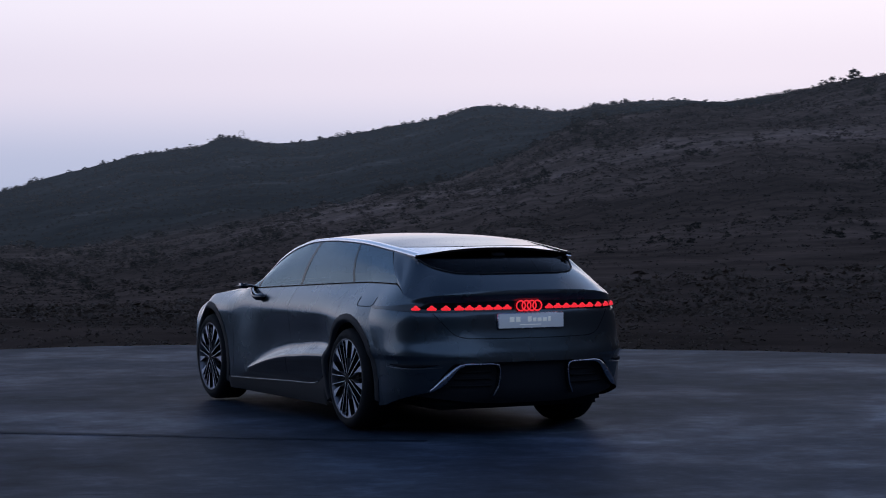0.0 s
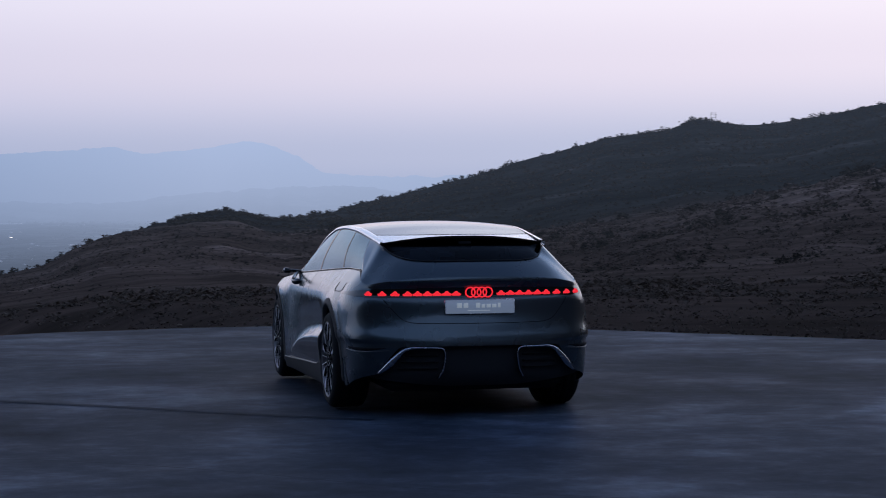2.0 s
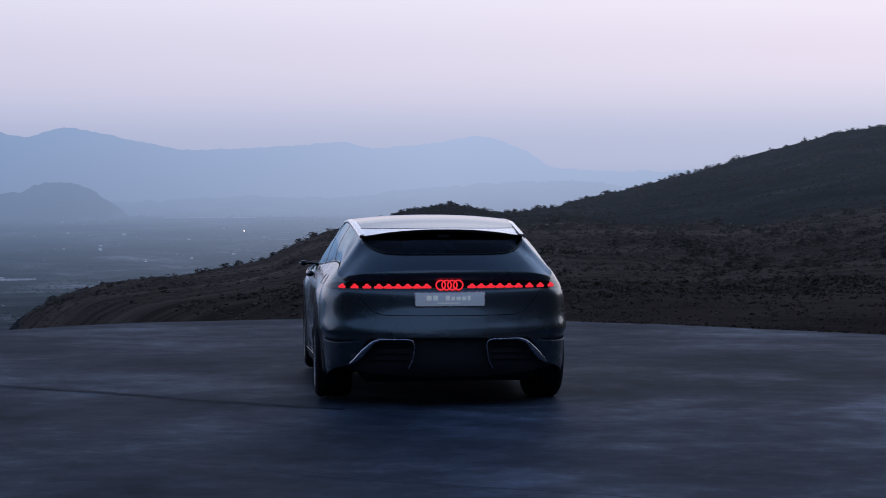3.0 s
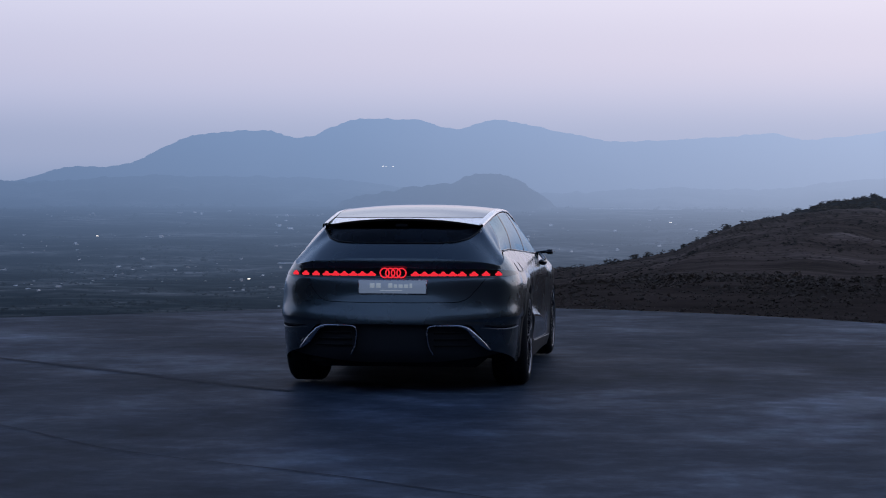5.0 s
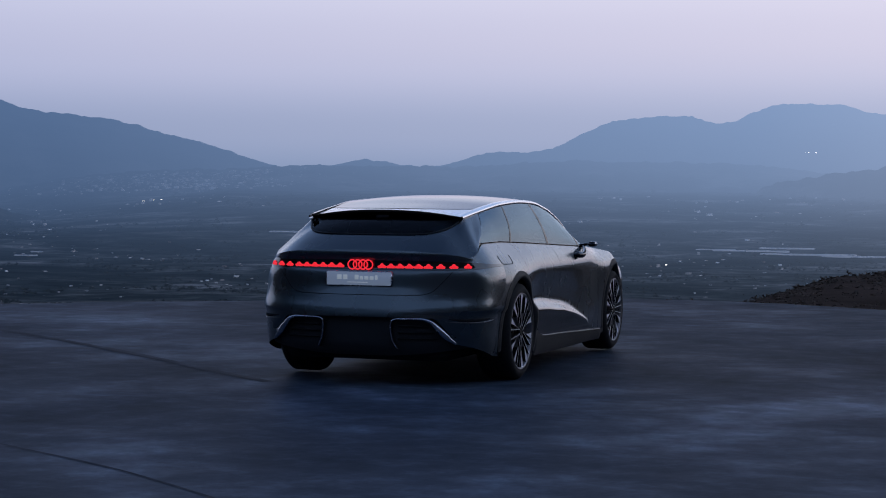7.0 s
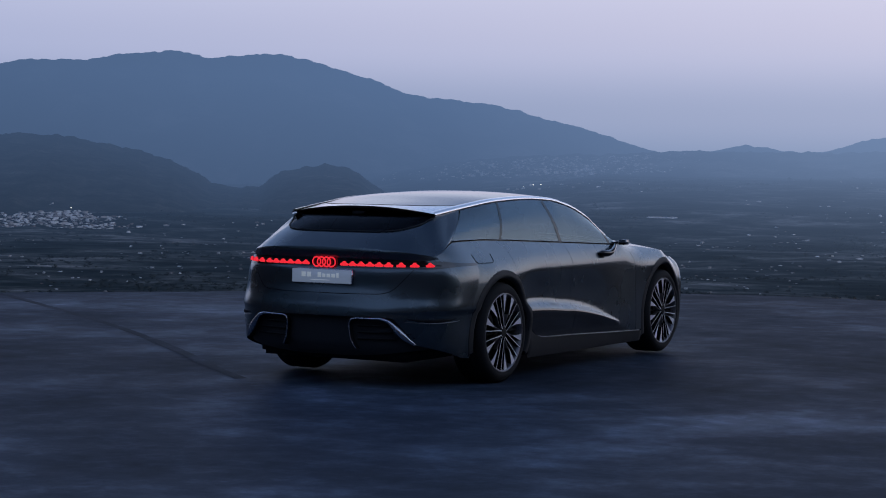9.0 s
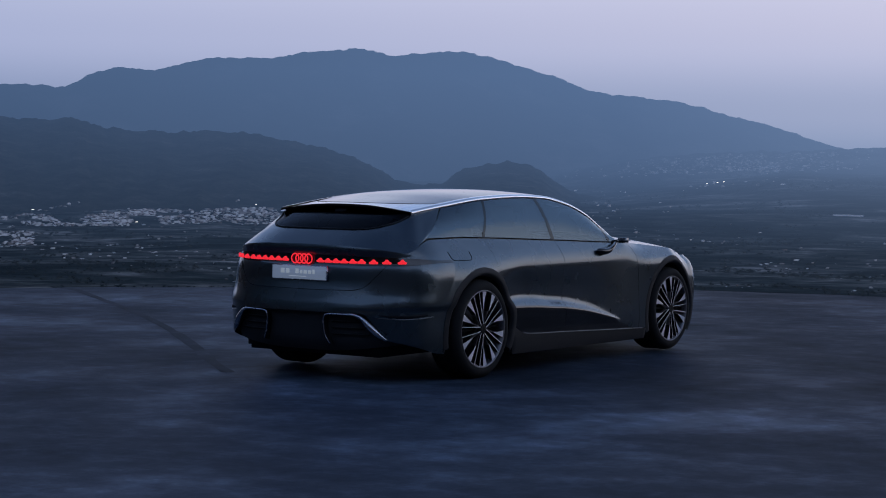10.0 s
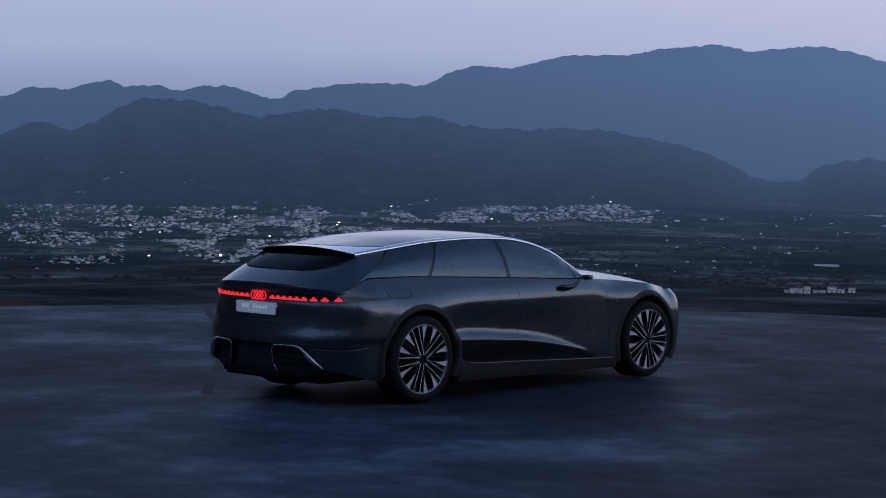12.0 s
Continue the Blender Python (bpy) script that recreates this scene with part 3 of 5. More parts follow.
houses = [house_shape(0.5 + 0.6 * rng.random() ** 2, 0.45, 0.6 + 0.7 * rng.random(), 0.25 * rng.random()) for _ in range(12)]
spots = []
for _ in range(13000):
    b = rng.gauss(-50.5, 4.2) if rng.random() < 0.82 else rng.uniform(-47, -39)
    r = rng.uniform(1480, 2700) if b < -50 else rng.uniform(1900, 2750) if b < -46.5 else rng.uniform(2400, 2850)
    if b < -62 or b > -38 or float(ripple(np.array(b * 0.9), np.array(r / 170), 45, 3)) < -0.16:
        continue
    z = float(land_height(np.array(b), np.array(r)))
    spots.append((r * math.sin(radians(b)), r * math.cos(radians(b)), z - 0.6, (0.9 + 1.7 * rng.random() ** 3) * (0.55 + r / 4400)))
scatter("town", "dense little town of pale houses in the valley", spots, house_wall, houses, "town")
b, r = dice.uniform(-62, 6, 5200), 1100 * np.exp(dice.random(5200) * 1.2)
keep = ripple(b * 0.45, r / 210, 55, 4) > 0.04
b, r = b[keep], r[keep]
spots = placed(b, r, 0.5, (0.55 + 1.5 * dice.random(len(b)) ** 3) * r / 1900)
scatter("farmhouses", "scattered pale farmhouses and sheds among the fields", spots, house_wall, houses, "houses")


# the far town on the foothills, and single houses up the slope behind the near town
def on_range(crest, reach, depth, base, seed, b, k, size):
    p = range_point(crest, reach, depth, base, seed, np.asarray(b, float), np.asarray(k, float))
    return [(x, y, z - 0.6, q) for (x, y, z), q in zip(p, size)]


b, k = dice.normal(-26.2, 1.7, 900), dice.uniform(0.52, 0.93, 900)
spots = on_range(FOOT, 4300, 700, -50, 39, b, k, 1.6 + 2.6 * dice.random(900) ** 3)
scatter("far_town", "pale hazy town on the far foothills", spots, house_wall, houses, "town")
spots = []
for cb, ck, n in ((-55.3, 0.36, 12), (-54.6, 0.42, 7), (-53.0, 0.13, 8), (-52.3, 0.10, 10), (-50.4, 0.26, 6), (-52.3, 0.38, 3), (-45.7, 0.26, 14), (-46.0, 0.24, 8), (-56.5, 0.62, 3), (-40.7, 0.36, 3)):
    b, k = dice.normal(cb, 0.22, n), dice.normal(ck, 0.008, n)
    spots += on_range(MID, 3400, 900, -100, 35, b, k, 0.9 + 1.8 * dice.random(n) ** 2)
scatter("hillside_houses", "pale houses in small groups up the dark hillside", spots, house_wall, houses, "houses")


def plot(b, r, w, d, turn):
    """A field-sized sheet lying on the valley floor."""
    x, y = r * math.sin(radians(b)), r * math.cos(radians(b))
    z = float(land_height(np.array(b), np.array(r))) + 1.3
    c, s = math.cos(turn), math.sin(turn)
    top = [(x + c * i * w - s * j * d, y + s * i * w + c * j * d, z) for i, j in ((-1, -1), (1, -1), (1, 1), (-1, 1))]
    vs = top + [(px, py, pz - 2) for px, py, pz in top]
    return mesh_object("greenhouse", vs, [(0, 1, 2, 3), (4, 5, 1, 0), (5, 6, 2, 1), (6, 7, 3, 2), (7, 4, 0, 3)], pale_sheet, smooth=False)


for b, r, w, d, turn in ((-34.0, 1558, 9.5, 2.2, 0.55), (-32.7, 2640, 14, 3, 0.5), (-30.6, 2335, 13, 3, 0.4), (-30.3, 2390, 7, 2.5, 0.4), (-23.3, 2722, 20, 4, 0.3), (-20.7, 4060, 80, 10, 0.3), (-1.6, 3720, 60, 8, 0.0), (-0.2, 3720, 22, 8, 0.0), (-9.9, 2450, 46, 8, 0.15), (-8.3, 2400, 56, 10, 0.1), (-8.9, 2510, 34, 7, 0.12), (-10.9, 2480, 24, 6, 0.1), (-7.0, 2380, 38, 7, 0.1)):
    tagged(plot(b, r, w, d, turn), "long pale plastic greenhouse on the valley floor", "greenhouse", "valley greenhouses")
spots = []
for b, r in ((-8.45, 4560), (-8.35, 4560), (-8.15, 4560), (-27.3, 3500), (-27.0, 3500), (-26.8, 3500), (-40.2, 2790), (-12.3, 2000), (-43.6, 2400), (-48, 2300), (-51, 2400), (-53, 2250), (-46.5, 2650), (-53.97, 2170), (-53.69, 2014), (-53.14, 2023), (-53.46, 1507), (-51.42, 1490), (-48.06, 2209), (-16.58, 2950), (-0.19, 3233), (-50, 1900)):
    z = float(land_height(np.array(b), np.array(r)))
    spots.append((r * math.sin(radians(b)), r * math.cos(radians(b)), z + 5 + (80 if r > 4500 else 0), 1.0))
scatter("far_lamps", "tiny white lamps lit across the valley", spots, lamp_glow, [clump(rng, 1.0, 1)], "lamps")


# farms on the near valley floor, built singly
farm_roof = material("farm_roof_tiles", (0.30, 0.24, 0.21), 0.9, spec=0.1)
feed(farm_roof, "Base Color", colours(farm_roof, noise_of(farm_roof, 0.6, 4), [(0.3, (0.24, 0.20, 0.18)), (0.7, (0.46, 0.42, 0.40))]))
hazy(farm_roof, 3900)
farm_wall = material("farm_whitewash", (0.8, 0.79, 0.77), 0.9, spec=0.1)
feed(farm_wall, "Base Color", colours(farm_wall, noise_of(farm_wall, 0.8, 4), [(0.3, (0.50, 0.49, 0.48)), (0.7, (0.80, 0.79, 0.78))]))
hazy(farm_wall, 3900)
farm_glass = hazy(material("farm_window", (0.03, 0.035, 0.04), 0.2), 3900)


def box_shape(x0, x1, y0, y1, z0, z1):
    v = [(x, y, z) for z in (z0, z1) for x, y in ((x0, y0), (x1, y0), (x1, y1), (x0, y1))]
    return v, [(3, 2, 1, 0), (4, 5, 6, 7), (0, 1, 5, 4), (1, 2, 6, 5), (2, 3, 7, 6), (3, 0, 4, 7)]


def farm_building(b, r, w, d, h, ridge, turn, label):
    """A whitewashed house: wall, overhanging gable roof, windows and a door."""
    z = float(land_height(np.array(b), np.array(r)))
    farm = tagged(new("farm_building"), label, "house", "valley farms")
    farm.matrix_basis = Matrix.LocRotScale((r * math.sin(radians(b)), r * math.cos(radians(b)), z - 0.3), Euler((0, 0, turn)), None)
    mesh_object("wall", *box_shape(-w, w, -d, d, 0, h), farm_wall, False, farm)
    e = 0.35
    v = [(-w - e, -d - e, h - 0.1), (w + e, -d - e, h - 0.1), (w + e, d + e, h - 0.1), (-w - e, d + e, h - 0.1), (-w - e, 0, h + ridge), (w + e, 0, h + ridge)]
    mesh_object("roof", v, [(0, 1, 5, 4), (2, 3, 4, 5), (0, 4, 3), (1, 2, 5), (3, 2, 1, 0)], farm_roof, False, farm)
    for k in range(max(2, int(w / 1.6))):
        x = -w + (k + 0.5) * 2 * w / max(2, int(w / 1.6))
        mesh_object("window", *box_shape(x - 0.24, x + 0.24, -d - 0.06, -d + 0.1, h * 0.5, h * 0.72), farm_glass, False, farm)
    mesh_object("door", *box_shape(-0.3, 0.3, -d - 0.05, -d + 0.1, 0.25, min(1.9, h * 0.7)), farm_glass, False, farm)
    return farm


for b, r, w, d, h, ridge, turn in ((-34.75, 1062, 5.5, 3.5, 4.2, 1.0, 0.6), (-34.45, 1058, 2.6, 2.6, 6.4, 0.6, 0.6), (-34.95, 1066, 4.0, 3.0, 2.8, 0.6, 0.5), (-34.1, 1064, 5.5, 2.6, 2.8, 0.6, 0.6),
                                   (-33.75, 1072, 3.6, 2.8, 5.0, 0.9, 0.55), (-33.5, 1070, 2.8, 2.5, 3.6, 0.6, 0.5), (-33.2, 1080, 3.0, 2.5, 4.2, 0.6, 0.6), (-30.6, 1092, 3.4, 2.6, 3.0, 0.8, 0.5), (-30.15, 1070, 5.0, 2.6, 2.6, 0.5, 0.5)):
    farm_building(b, r, w * 0.6, d * 0.6, h * 0.62, ridge * 0.6, turn, "whitewashed farm building with a low gable roof" if h < 5.5 else "tall whitewashed farm tower house with a flat roof")


def yard_lamp(b, r, colour, label):
    z = float(land_height(np.array(b), np.array(r)))
    lamp = tagged(new("yard_lamp"), label, "lamp", "lit farm lamps")
    lamp.location = (r * math.sin(radians(b)), r * math.cos(radians(b)), z - 0.2)
    mesh_object("pole", *beam((0, 0, 0), (0, 0, 4.2), 0.07), mast_steel, False, lamp)
    glow = material("yard_lamp_glow", colour, 0.4)
    glow.node_tree.nodes["Principled BSDF"].inputs["Emission Color"].default_value = (*colour, 1)
    glow.node_tree.nodes["Principled BSDF"].inputs["Emission Strength"].default_value = 2.0
    v, f = clump(random.Random(3), 0.4, 2)
    mesh_object("lantern", v + np.array([0, 0, 4.4]), f, glow, True, lamp)


yard_lamp(-31.02, 1084, (1.0, 0.55, 0.25), "warm orange farmyard lamp on a pole")
yard_lamp(-30.93, 1086, (1.0, 0.55, 0.25), "warm orange farmyard lamp on a pole")
yard_lamp(-30.69, 1063, (0.95, 0.95, 1.0), "cool white farmyard lamp on a pole")
yard_lamp(-30.49, 1089, (0.95, 0.95, 1.0), "cool white farmyard lamp on a pole")


# ---- the car ----
def paint_like(name, base, rough, metal, coat):
    m = material(name, base, rough, metal, coat, coat_rough=0.10)
    flake = noise_of(m, 900, 2)
    cloud = noise_of(m, 2.5, 3)
    c = mixed(m, 0.07, tuple(base), colours(m, flake, [(0.35, tuple(v * 0.55 for v in base)), (0.65, tuple(v * 1.6 for v in base))]))
    feed(m, "Base Color", c)
    feed(m, "Roughness", colours(m, cloud, [(0.3, (rough * 0.9,) * 3), (0.7, (rough * 1.1,) * 3)]))
    return m


def glowing(name, colour, strength):
    m = material(name, tuple(c * 0.2 for c in colour), 0.3)
    p = m.node_tree.nodes["Principled BSDF"]
    p.inputs["Emission Color"].default_value = (*colour, 1)
    p.inputs["Emission Strength"].default_value = strength
    return m


paint = paint_like("dark_slate_paint", (0.080, 0.107, 0.125), 0.27, 0.80, 0.8)
roof_glass = material("dark_roof_glass", (0.008, 0.011, 0.020), 0.03, 0.0, 0.35, spec=0.5)
roof_glass.node_tree.nodes["Principled BSDF"].inputs["IOR"].default_value = 2.05
frame_black = material("black_pillar_cover", (0.008, 0.008, 0.009), 0.08)
gloss_black = material("gloss_black_plastic", (0.006, 0.006, 0.007), 0.12, 0.0, 0.6)
for m, cast in ((roof_glass, (0.90, 0.95, 1.0, 1)), (frame_black, (0.70, 0.88, 1.0, 1))):
    m.node_tree.nodes["Principled BSDF"].inputs["Specular Tint"].default_value = cast
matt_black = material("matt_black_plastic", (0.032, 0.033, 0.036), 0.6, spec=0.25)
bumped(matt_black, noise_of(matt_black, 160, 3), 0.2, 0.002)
cavity_black = material("cavity_black", (0.020, 0.020, 0.022), 0.9, spec=0.1)
silver = paint_like("satin_silver_paint", (0.93, 0.92, 0.94), 0.17, 0.92, 0.4)
trim_metal = material("dark_chrome", (0.62, 0.62, 0.66), 0.22, 1.0)
feed(trim_metal, "Roughness", colours(trim_metal, noise_of(trim_metal, 30, 3), [(0.3, (0.18,) * 3), (0.7, (0.3,) * 3)]))
rim_bright = material("machined_alloy", (0.85, 0.85, 0.89), 0.36, 0.4)
rim_edge = material("satin_alloy_edge", (0.22, 0.22, 0.24), 0.35, 0.9)
rim_dark = material("dark_alloy", (0.006, 0.006, 0.007), 0.6, 0.2, spec=0.2)
rubber = material("tyre_rubber", (0.019, 0.019, 0.02), 0.8, spec=0.2)
bumped(rubber, noise_of(rubber, 80, 4), 0.2, 0.003)
disc_steel = material("brake_disc_steel", (0.04, 0.04, 0.045), 0.45, 0.9)
plate_white = glowing("number_plate_backlit", (0.50, 0.66, 1.0), 0.20)
plate_print = glowing("plate_print", (0.66, 0.80, 1.0), 0.30)
leather = material("dark_seat_leather", (0.02, 0.02, 0.022), 0.6)
bumped(leather, noise_of(leather, 120, 3), 0.2, 0.002)


red_light = glowing("red_light", (1.0, 0.03, 0.05), 0.85)
head_light = glowing("white_running_light", (0.9, 0.95, 1.0), 0.12)

tint = bpy.data.materials.new("tinted_glass")
tint.use_nodes = True
tn, tl = tint.node_tree.nodes, tint.node_tree.links
tn.remove(tn["Principled BSDF"])
clear, shine, fres, mixg = tn.new("ShaderNodeBsdfTransparent"), tn.new("ShaderNodeBsdfGlossy"), tn.new("ShaderNodeFresnel"), tn.new("ShaderNodeMixShader")
clear.inputs[0].default_value = (0.25, 0.30, 0.34, 1)
shine.inputs["Roughness"].default_value = 0.015
shine.inputs["Color"].default_value = (0.70, 0.88, 1.0, 1)
fres.inputs["IOR"].default_value = 2.05
tl.new(fres.outputs[0], mixg.inputs[0])
tl.new(clear.outputs[0], mixg.inputs[1])
tl.new(shine.outputs[0], mixg.inputs[2])
tl.new(mixg.outputs[0], tn["Material Output"].inputs["Surface"])

rear_tint = bpy.data.materials.new("dark_rear_glass")
rear_tint.use_nodes = True
rn, rl = rear_tint.node_tree.nodes, rear_tint.node_tree.links
rn.remove(rn["Principled BSDF"])
clear2, shine2, fres2, mix2 = rn.new("ShaderNodeBsdfTransparent"), rn.new("ShaderNodeBsdfGlossy"), rn.new("ShaderNodeFresnel"), rn.new("ShaderNodeMixShader")
clear2.inputs[0].default_value = (0.16, 0.17, 0.19, 1)
shine2.inputs["Roughness"].default_value = 0.02
shine2.inputs["Color"].default_value = (0.30, 0.32, 0.36, 1)
fres2.inputs["IOR"].default_value = 1.3
rl.new(fres2.outputs[0], mix2.inputs[0])
rl.new(clear2.outputs[0], mix2.inputs[1])
rl.new(shine2.outputs[0], mix2.inputs[2])
rl.new(mix2.outputs[0], rn["Material Output"].inputs["Surface"])

car = tagged(new("car"), "dark slate metallic estate car with silver rails, parked on asphalt", "car")
car.location.x = -0.012


def part(name, verts, faces, mats, parent=car, label="", smooth=True, index=None, weld=0.0):
    verts, faces = np.asarray([tuple(v) for v in verts], float), [tuple(q) for q in faces]
    if mats in (tint, rear_tint):
        # panes face outwards
        q = np.array([q[:4] for q in faces])
        away = verts[q].mean(1) - np.array([0, 1.0, 0.6])
        n = np.cross(verts[q[:, 2]] - verts[q[:, 0]], verts[q[:, 3]] - verts[q[:, 1]])
        if (away * n).sum() < 0:
            faces = [q[::-1] for q in faces]
    ob = mesh_object(name, verts, faces, mats, smooth, parent, index)
    if weld:
        bm = bmesh.new()
        bm.from_mesh(ob.data)
        bmesh.ops.remove_doubles(bm, verts=bm.verts, dist=weld)
        bmesh.ops.dissolve_degenerate(bm, edges=bm.edges, dist=1e-5)
        bm.to_mesh(ob.data)
        bm.free()
    return tagged(ob, label)


def flipped(p):
    return np.asarray(p) * np.array([-1, 1, 1])


def both_sides(name, verts, faces, mats, parent=car, label="", smooth=True, index=None, weld=0.0):
    a = part(name, verts, faces, mats, parent, label, smooth, index, weld)
    b = part(name, flipped(verts), [tuple(f)[::-1] for f in faces], mats, parent, label, smooth, index, weld)
    return a, b


def sheet_of(grid):
    rows, cols = grid.shape[:2]
    return grid.reshape(-1, 3), grid_faces(rows, cols)


def tube(path, radius, sides=8):
    """A closed-ended pipe along a path; radius may vary along it."""
    p = np.asarray(path, float)
    rad = np.broadcast_to(np.asarray(radius, float), len(p))
    t = np.gradient(p, axis=0)
    t /= np.linalg.norm(t, axis=1, keepdims=True)
    up = np.array([0.0, 0.0, 1.0]) if abs(t[0, 2]) < 0.8 else np.array([0.0, 1.0, 0.0])
    n = np.cross(t, up)
    n /= np.linalg.norm(n, axis=1, keepdims=True)
    b = np.cross(n, t)
    a = np.linspace(0, 2 * np.pi, sides, endpoint=False)
    v = p[:, None] + rad[:, None, None] * (np.cos(a)[None, :, None] * n[:, None] + np.sin(a)[None, :, None] * b[:, None])
    f = [tuple(q) for q in grid_faces(len(p), sides, True)]
    f += [tuple(range(sides))[::-1], tuple((len(p) - 1) * sides + i for i in range(sides))]
    return v.reshape(-1, 3), f


def eased(points, count):
    """A smooth path through a few points."""
    p = np.asarray(points, float)
    s = np.concatenate([[0], np.cumsum(np.linalg.norm(np.diff(p, axis=0), axis=1))])
    t = np.linspace(0, s[-1], count)
    return np.stack([fitted(s, p[:, k])(t) for k in range(3)], -1)


REAR_AXLE, FRONT_AXLE, ARCH, HUB = 0.066, 2.950, 0.407, 0.3625
# half-width against height: tail, rear wheel, doors, front wheel, nose
TAIL = fitted([0.15, 0.20, 0.30, 0.45, 0.525, 0.550, 0.57, 0.60, 0.64, 0.69, 0.75, 0.82, 0.90, 0.96, 1.04], [0.80, 0.826, 0.852, 0.864, 0.867, 0.889, 0.890, 0.888, 0.883, 0.876, 0.867, 0.854, 0.832, 0.800, 0.735])
REAR = fitted([0.15, 0.30, 0.45, 0.55, 0.60, 0.66, 0.72, 0.78, 0.84, 0.90, 0.96, 1.04], [0.89, 0.905, 0.915, 0.923, 0.926, 0.927, 0.925, 0.916, 0.892, 0.854, 0.808, 0.742])
DOOR = fitted([0.10, 0.15, 0.20, 0.26, 0.285, 0.30, 0.38, 0.46, 0.50, 0.535, 0.57, 0.60, 0.66, 0.74, 0.79, 0.83, 0.88, 0.93, 0.98, 1.04], [0.85, 0.875, 0.888, 0.897, 0.899, 0.899, 0.909, 0.921, 0.923, 0.907, 0.880, 0.871, 0.874, 0.887, 0.893, 0.888, 0.870, 0.840, 0.799, 0.758])
FRONT = fitted([0.10, 0.20, 0.40, 0.55, 0.66, 0.74, 0.79, 0.84, 0.88, 0.92, 0.98], [0.875, 0.900, 0.912, 0.918, 0.923, 0.925, 0.917, 0.886, 0.846, 0.79, 0.73])
NOSE = fitted([0.10, 0.25, 0.45, 0.60, 0.68, 0.74, 0.80, 0.90], [0.84, 0.868, 0.878, 0.873, 0.858, 0.829, 0.76, 0.645])
FLAT = fitted([0.10, 0.15, 0.20, 0.28, 0.40, 0.55, 0.70, 0.79, 0.83, 0.88, 0.93, 0.98, 1.04], [0.85, 0.875, 0.888, 0.899, 0.904, 0.902, 0.898, 0.895, 0.890, 0.872, 0.844, 0.806, 0.765])
STATIONS = [(-0.60, TAIL), (-0.02, REAR), (0.70, DOOR), (1.50, DOOR), (2.18, FLAT), (2.60, FRONT), (2.95, FRONT), (3.42, NOSE)]
LEDGE = fitted([0.3, 0.52, 0.8, 1.05, 1.2, 1.5, 1.83, 2.0, 2.2, 2.5], [0.52, 0.560, 0.548, 0.524, 0.512, 0.468, 0.395, 0.35, 0.308, 0.30])


def side_x(y, z):
    y, z = np.broadcast_arrays(np.asarray(y, float), np.asarray(z, float))
    led = np.maximum(LEDGE(y), 0.302)
    warped = np.where(z < 0.29, z, np.where(z < led, 0.29 + (z - 0.29) * 0.28 / (led - 0.29), np.where(z < 0.79, 0.57 + (z - led) * 0.22 / (0.79 - led), z)))
    out = np.zeros_like(y)
    for k, (ya, fa) in enumerate(STATIONS):
        zz_ = warped if fa is DOOR else z
        if k == 0:
            w = np.where(y <= ya, 1.0, 0.0)
        else:
            t = np.clip((y - STATIONS[k - 1][0]) / (ya - STATIONS[k - 1][0]), 0, 1)
            w = np.where(y <= ya, t * t * (3 - 2 * t), 0.0)
        if k + 1 < len(STATIONS):
            t = np.clip((y - ya) / (STATIONS[k + 1][0] - ya), 0, 1)
            w = np.where(y > ya, 1 - t * t * (3 - 2 * t), w)
        else:
            w = np.where(y > ya, 1.0, w)
        out = out + w * fa(zz_)
    return out


# top line of the lower body, bottom line, rear and front ends
BELT = fitted([-0.9, -0.62, -0.45, 0.0, 0.2, 1.2, 2.0, 2.36, 2.6, 3.0, 3.35, 3.6, 3.74], [0.975, 0.985, 1.02, 1.022, 1.016, 0.976, 0.942, 0.930, 0.912, 0.872, 0.815, 0.755, 0.70])
TAIL_Y = fitted([0.15, 0.20, 0.26, 0.33, 0.50, 0.565, 0.60, 0.65, 0.72, 0.84, 0.855, 0.90, 0.93, 0.955, 0.985, 1.05], [-0.84, -0.89, -0.955, -0.986, -0.993, -0.982, -0.972, -0.958, -0.938, -0.912, -0.904, -0.904, -0.918, -0.930, -0.924, -0.90])
TAIL_C = fitted([0.15, 0.50, 0.58, 0.66, 0.86, 1.05], [-0.42, -0.42, -0.40, -0.34, -0.26, -0.26])
TAIL_N = fitted([0.15, 0.50, 0.60, 0.86, 1.05], [2.6, 2.6, 2.6, 3.0, 3.2])
NOSE_Y = fitted([0.10, 0.20, 0.35, 0.55, 0.66, 0.75, 0.85], [3.44, 3.56, 3.63, 3.67, 3.665, 3.64, 3.56])
SILL = fitted([0.35, 0.44, 0.67, 1.2, 2.44, 2.6], [0.40, 0.385, 0.292, 0.272, 0.228, 0.225])


def low_edge(y):
    """Where the body ends below: sill, bumper and wheel arches."""
    base = fitted([-1.1, -0.95, -0.75, -0.42, 0.4, 2.45, 3.4, 3.8], [0.27, 0.25, 0.235, 0.21, 0.145, 0.135, 0.14, 0.16])(y)
    for yc in (REAR_AXLE, FRONT_AXLE):
        d = np.abs(np.asarray(y) - yc)
        arch = HUB + np.sqrt(np.clip(ARCH**2 - d**2, 0, None))
        base = np.where(d < ARCH, np.maximum(base, arch), base)
    return base


def tail_point(phi, z):
    """The outline of the tail at a height, from the flank (phi 0) round to the middle (phi 90 degrees)."""
    yc, n, yr = TAIL_C(z), TAIL_N(z), TAIL_Y(z)
    x = side_x(yc, z) * np.cos(phi) ** (2 / n)
    y = yc + (yr - yc) * np.sin(phi) ** (2 / n)
    return x, y


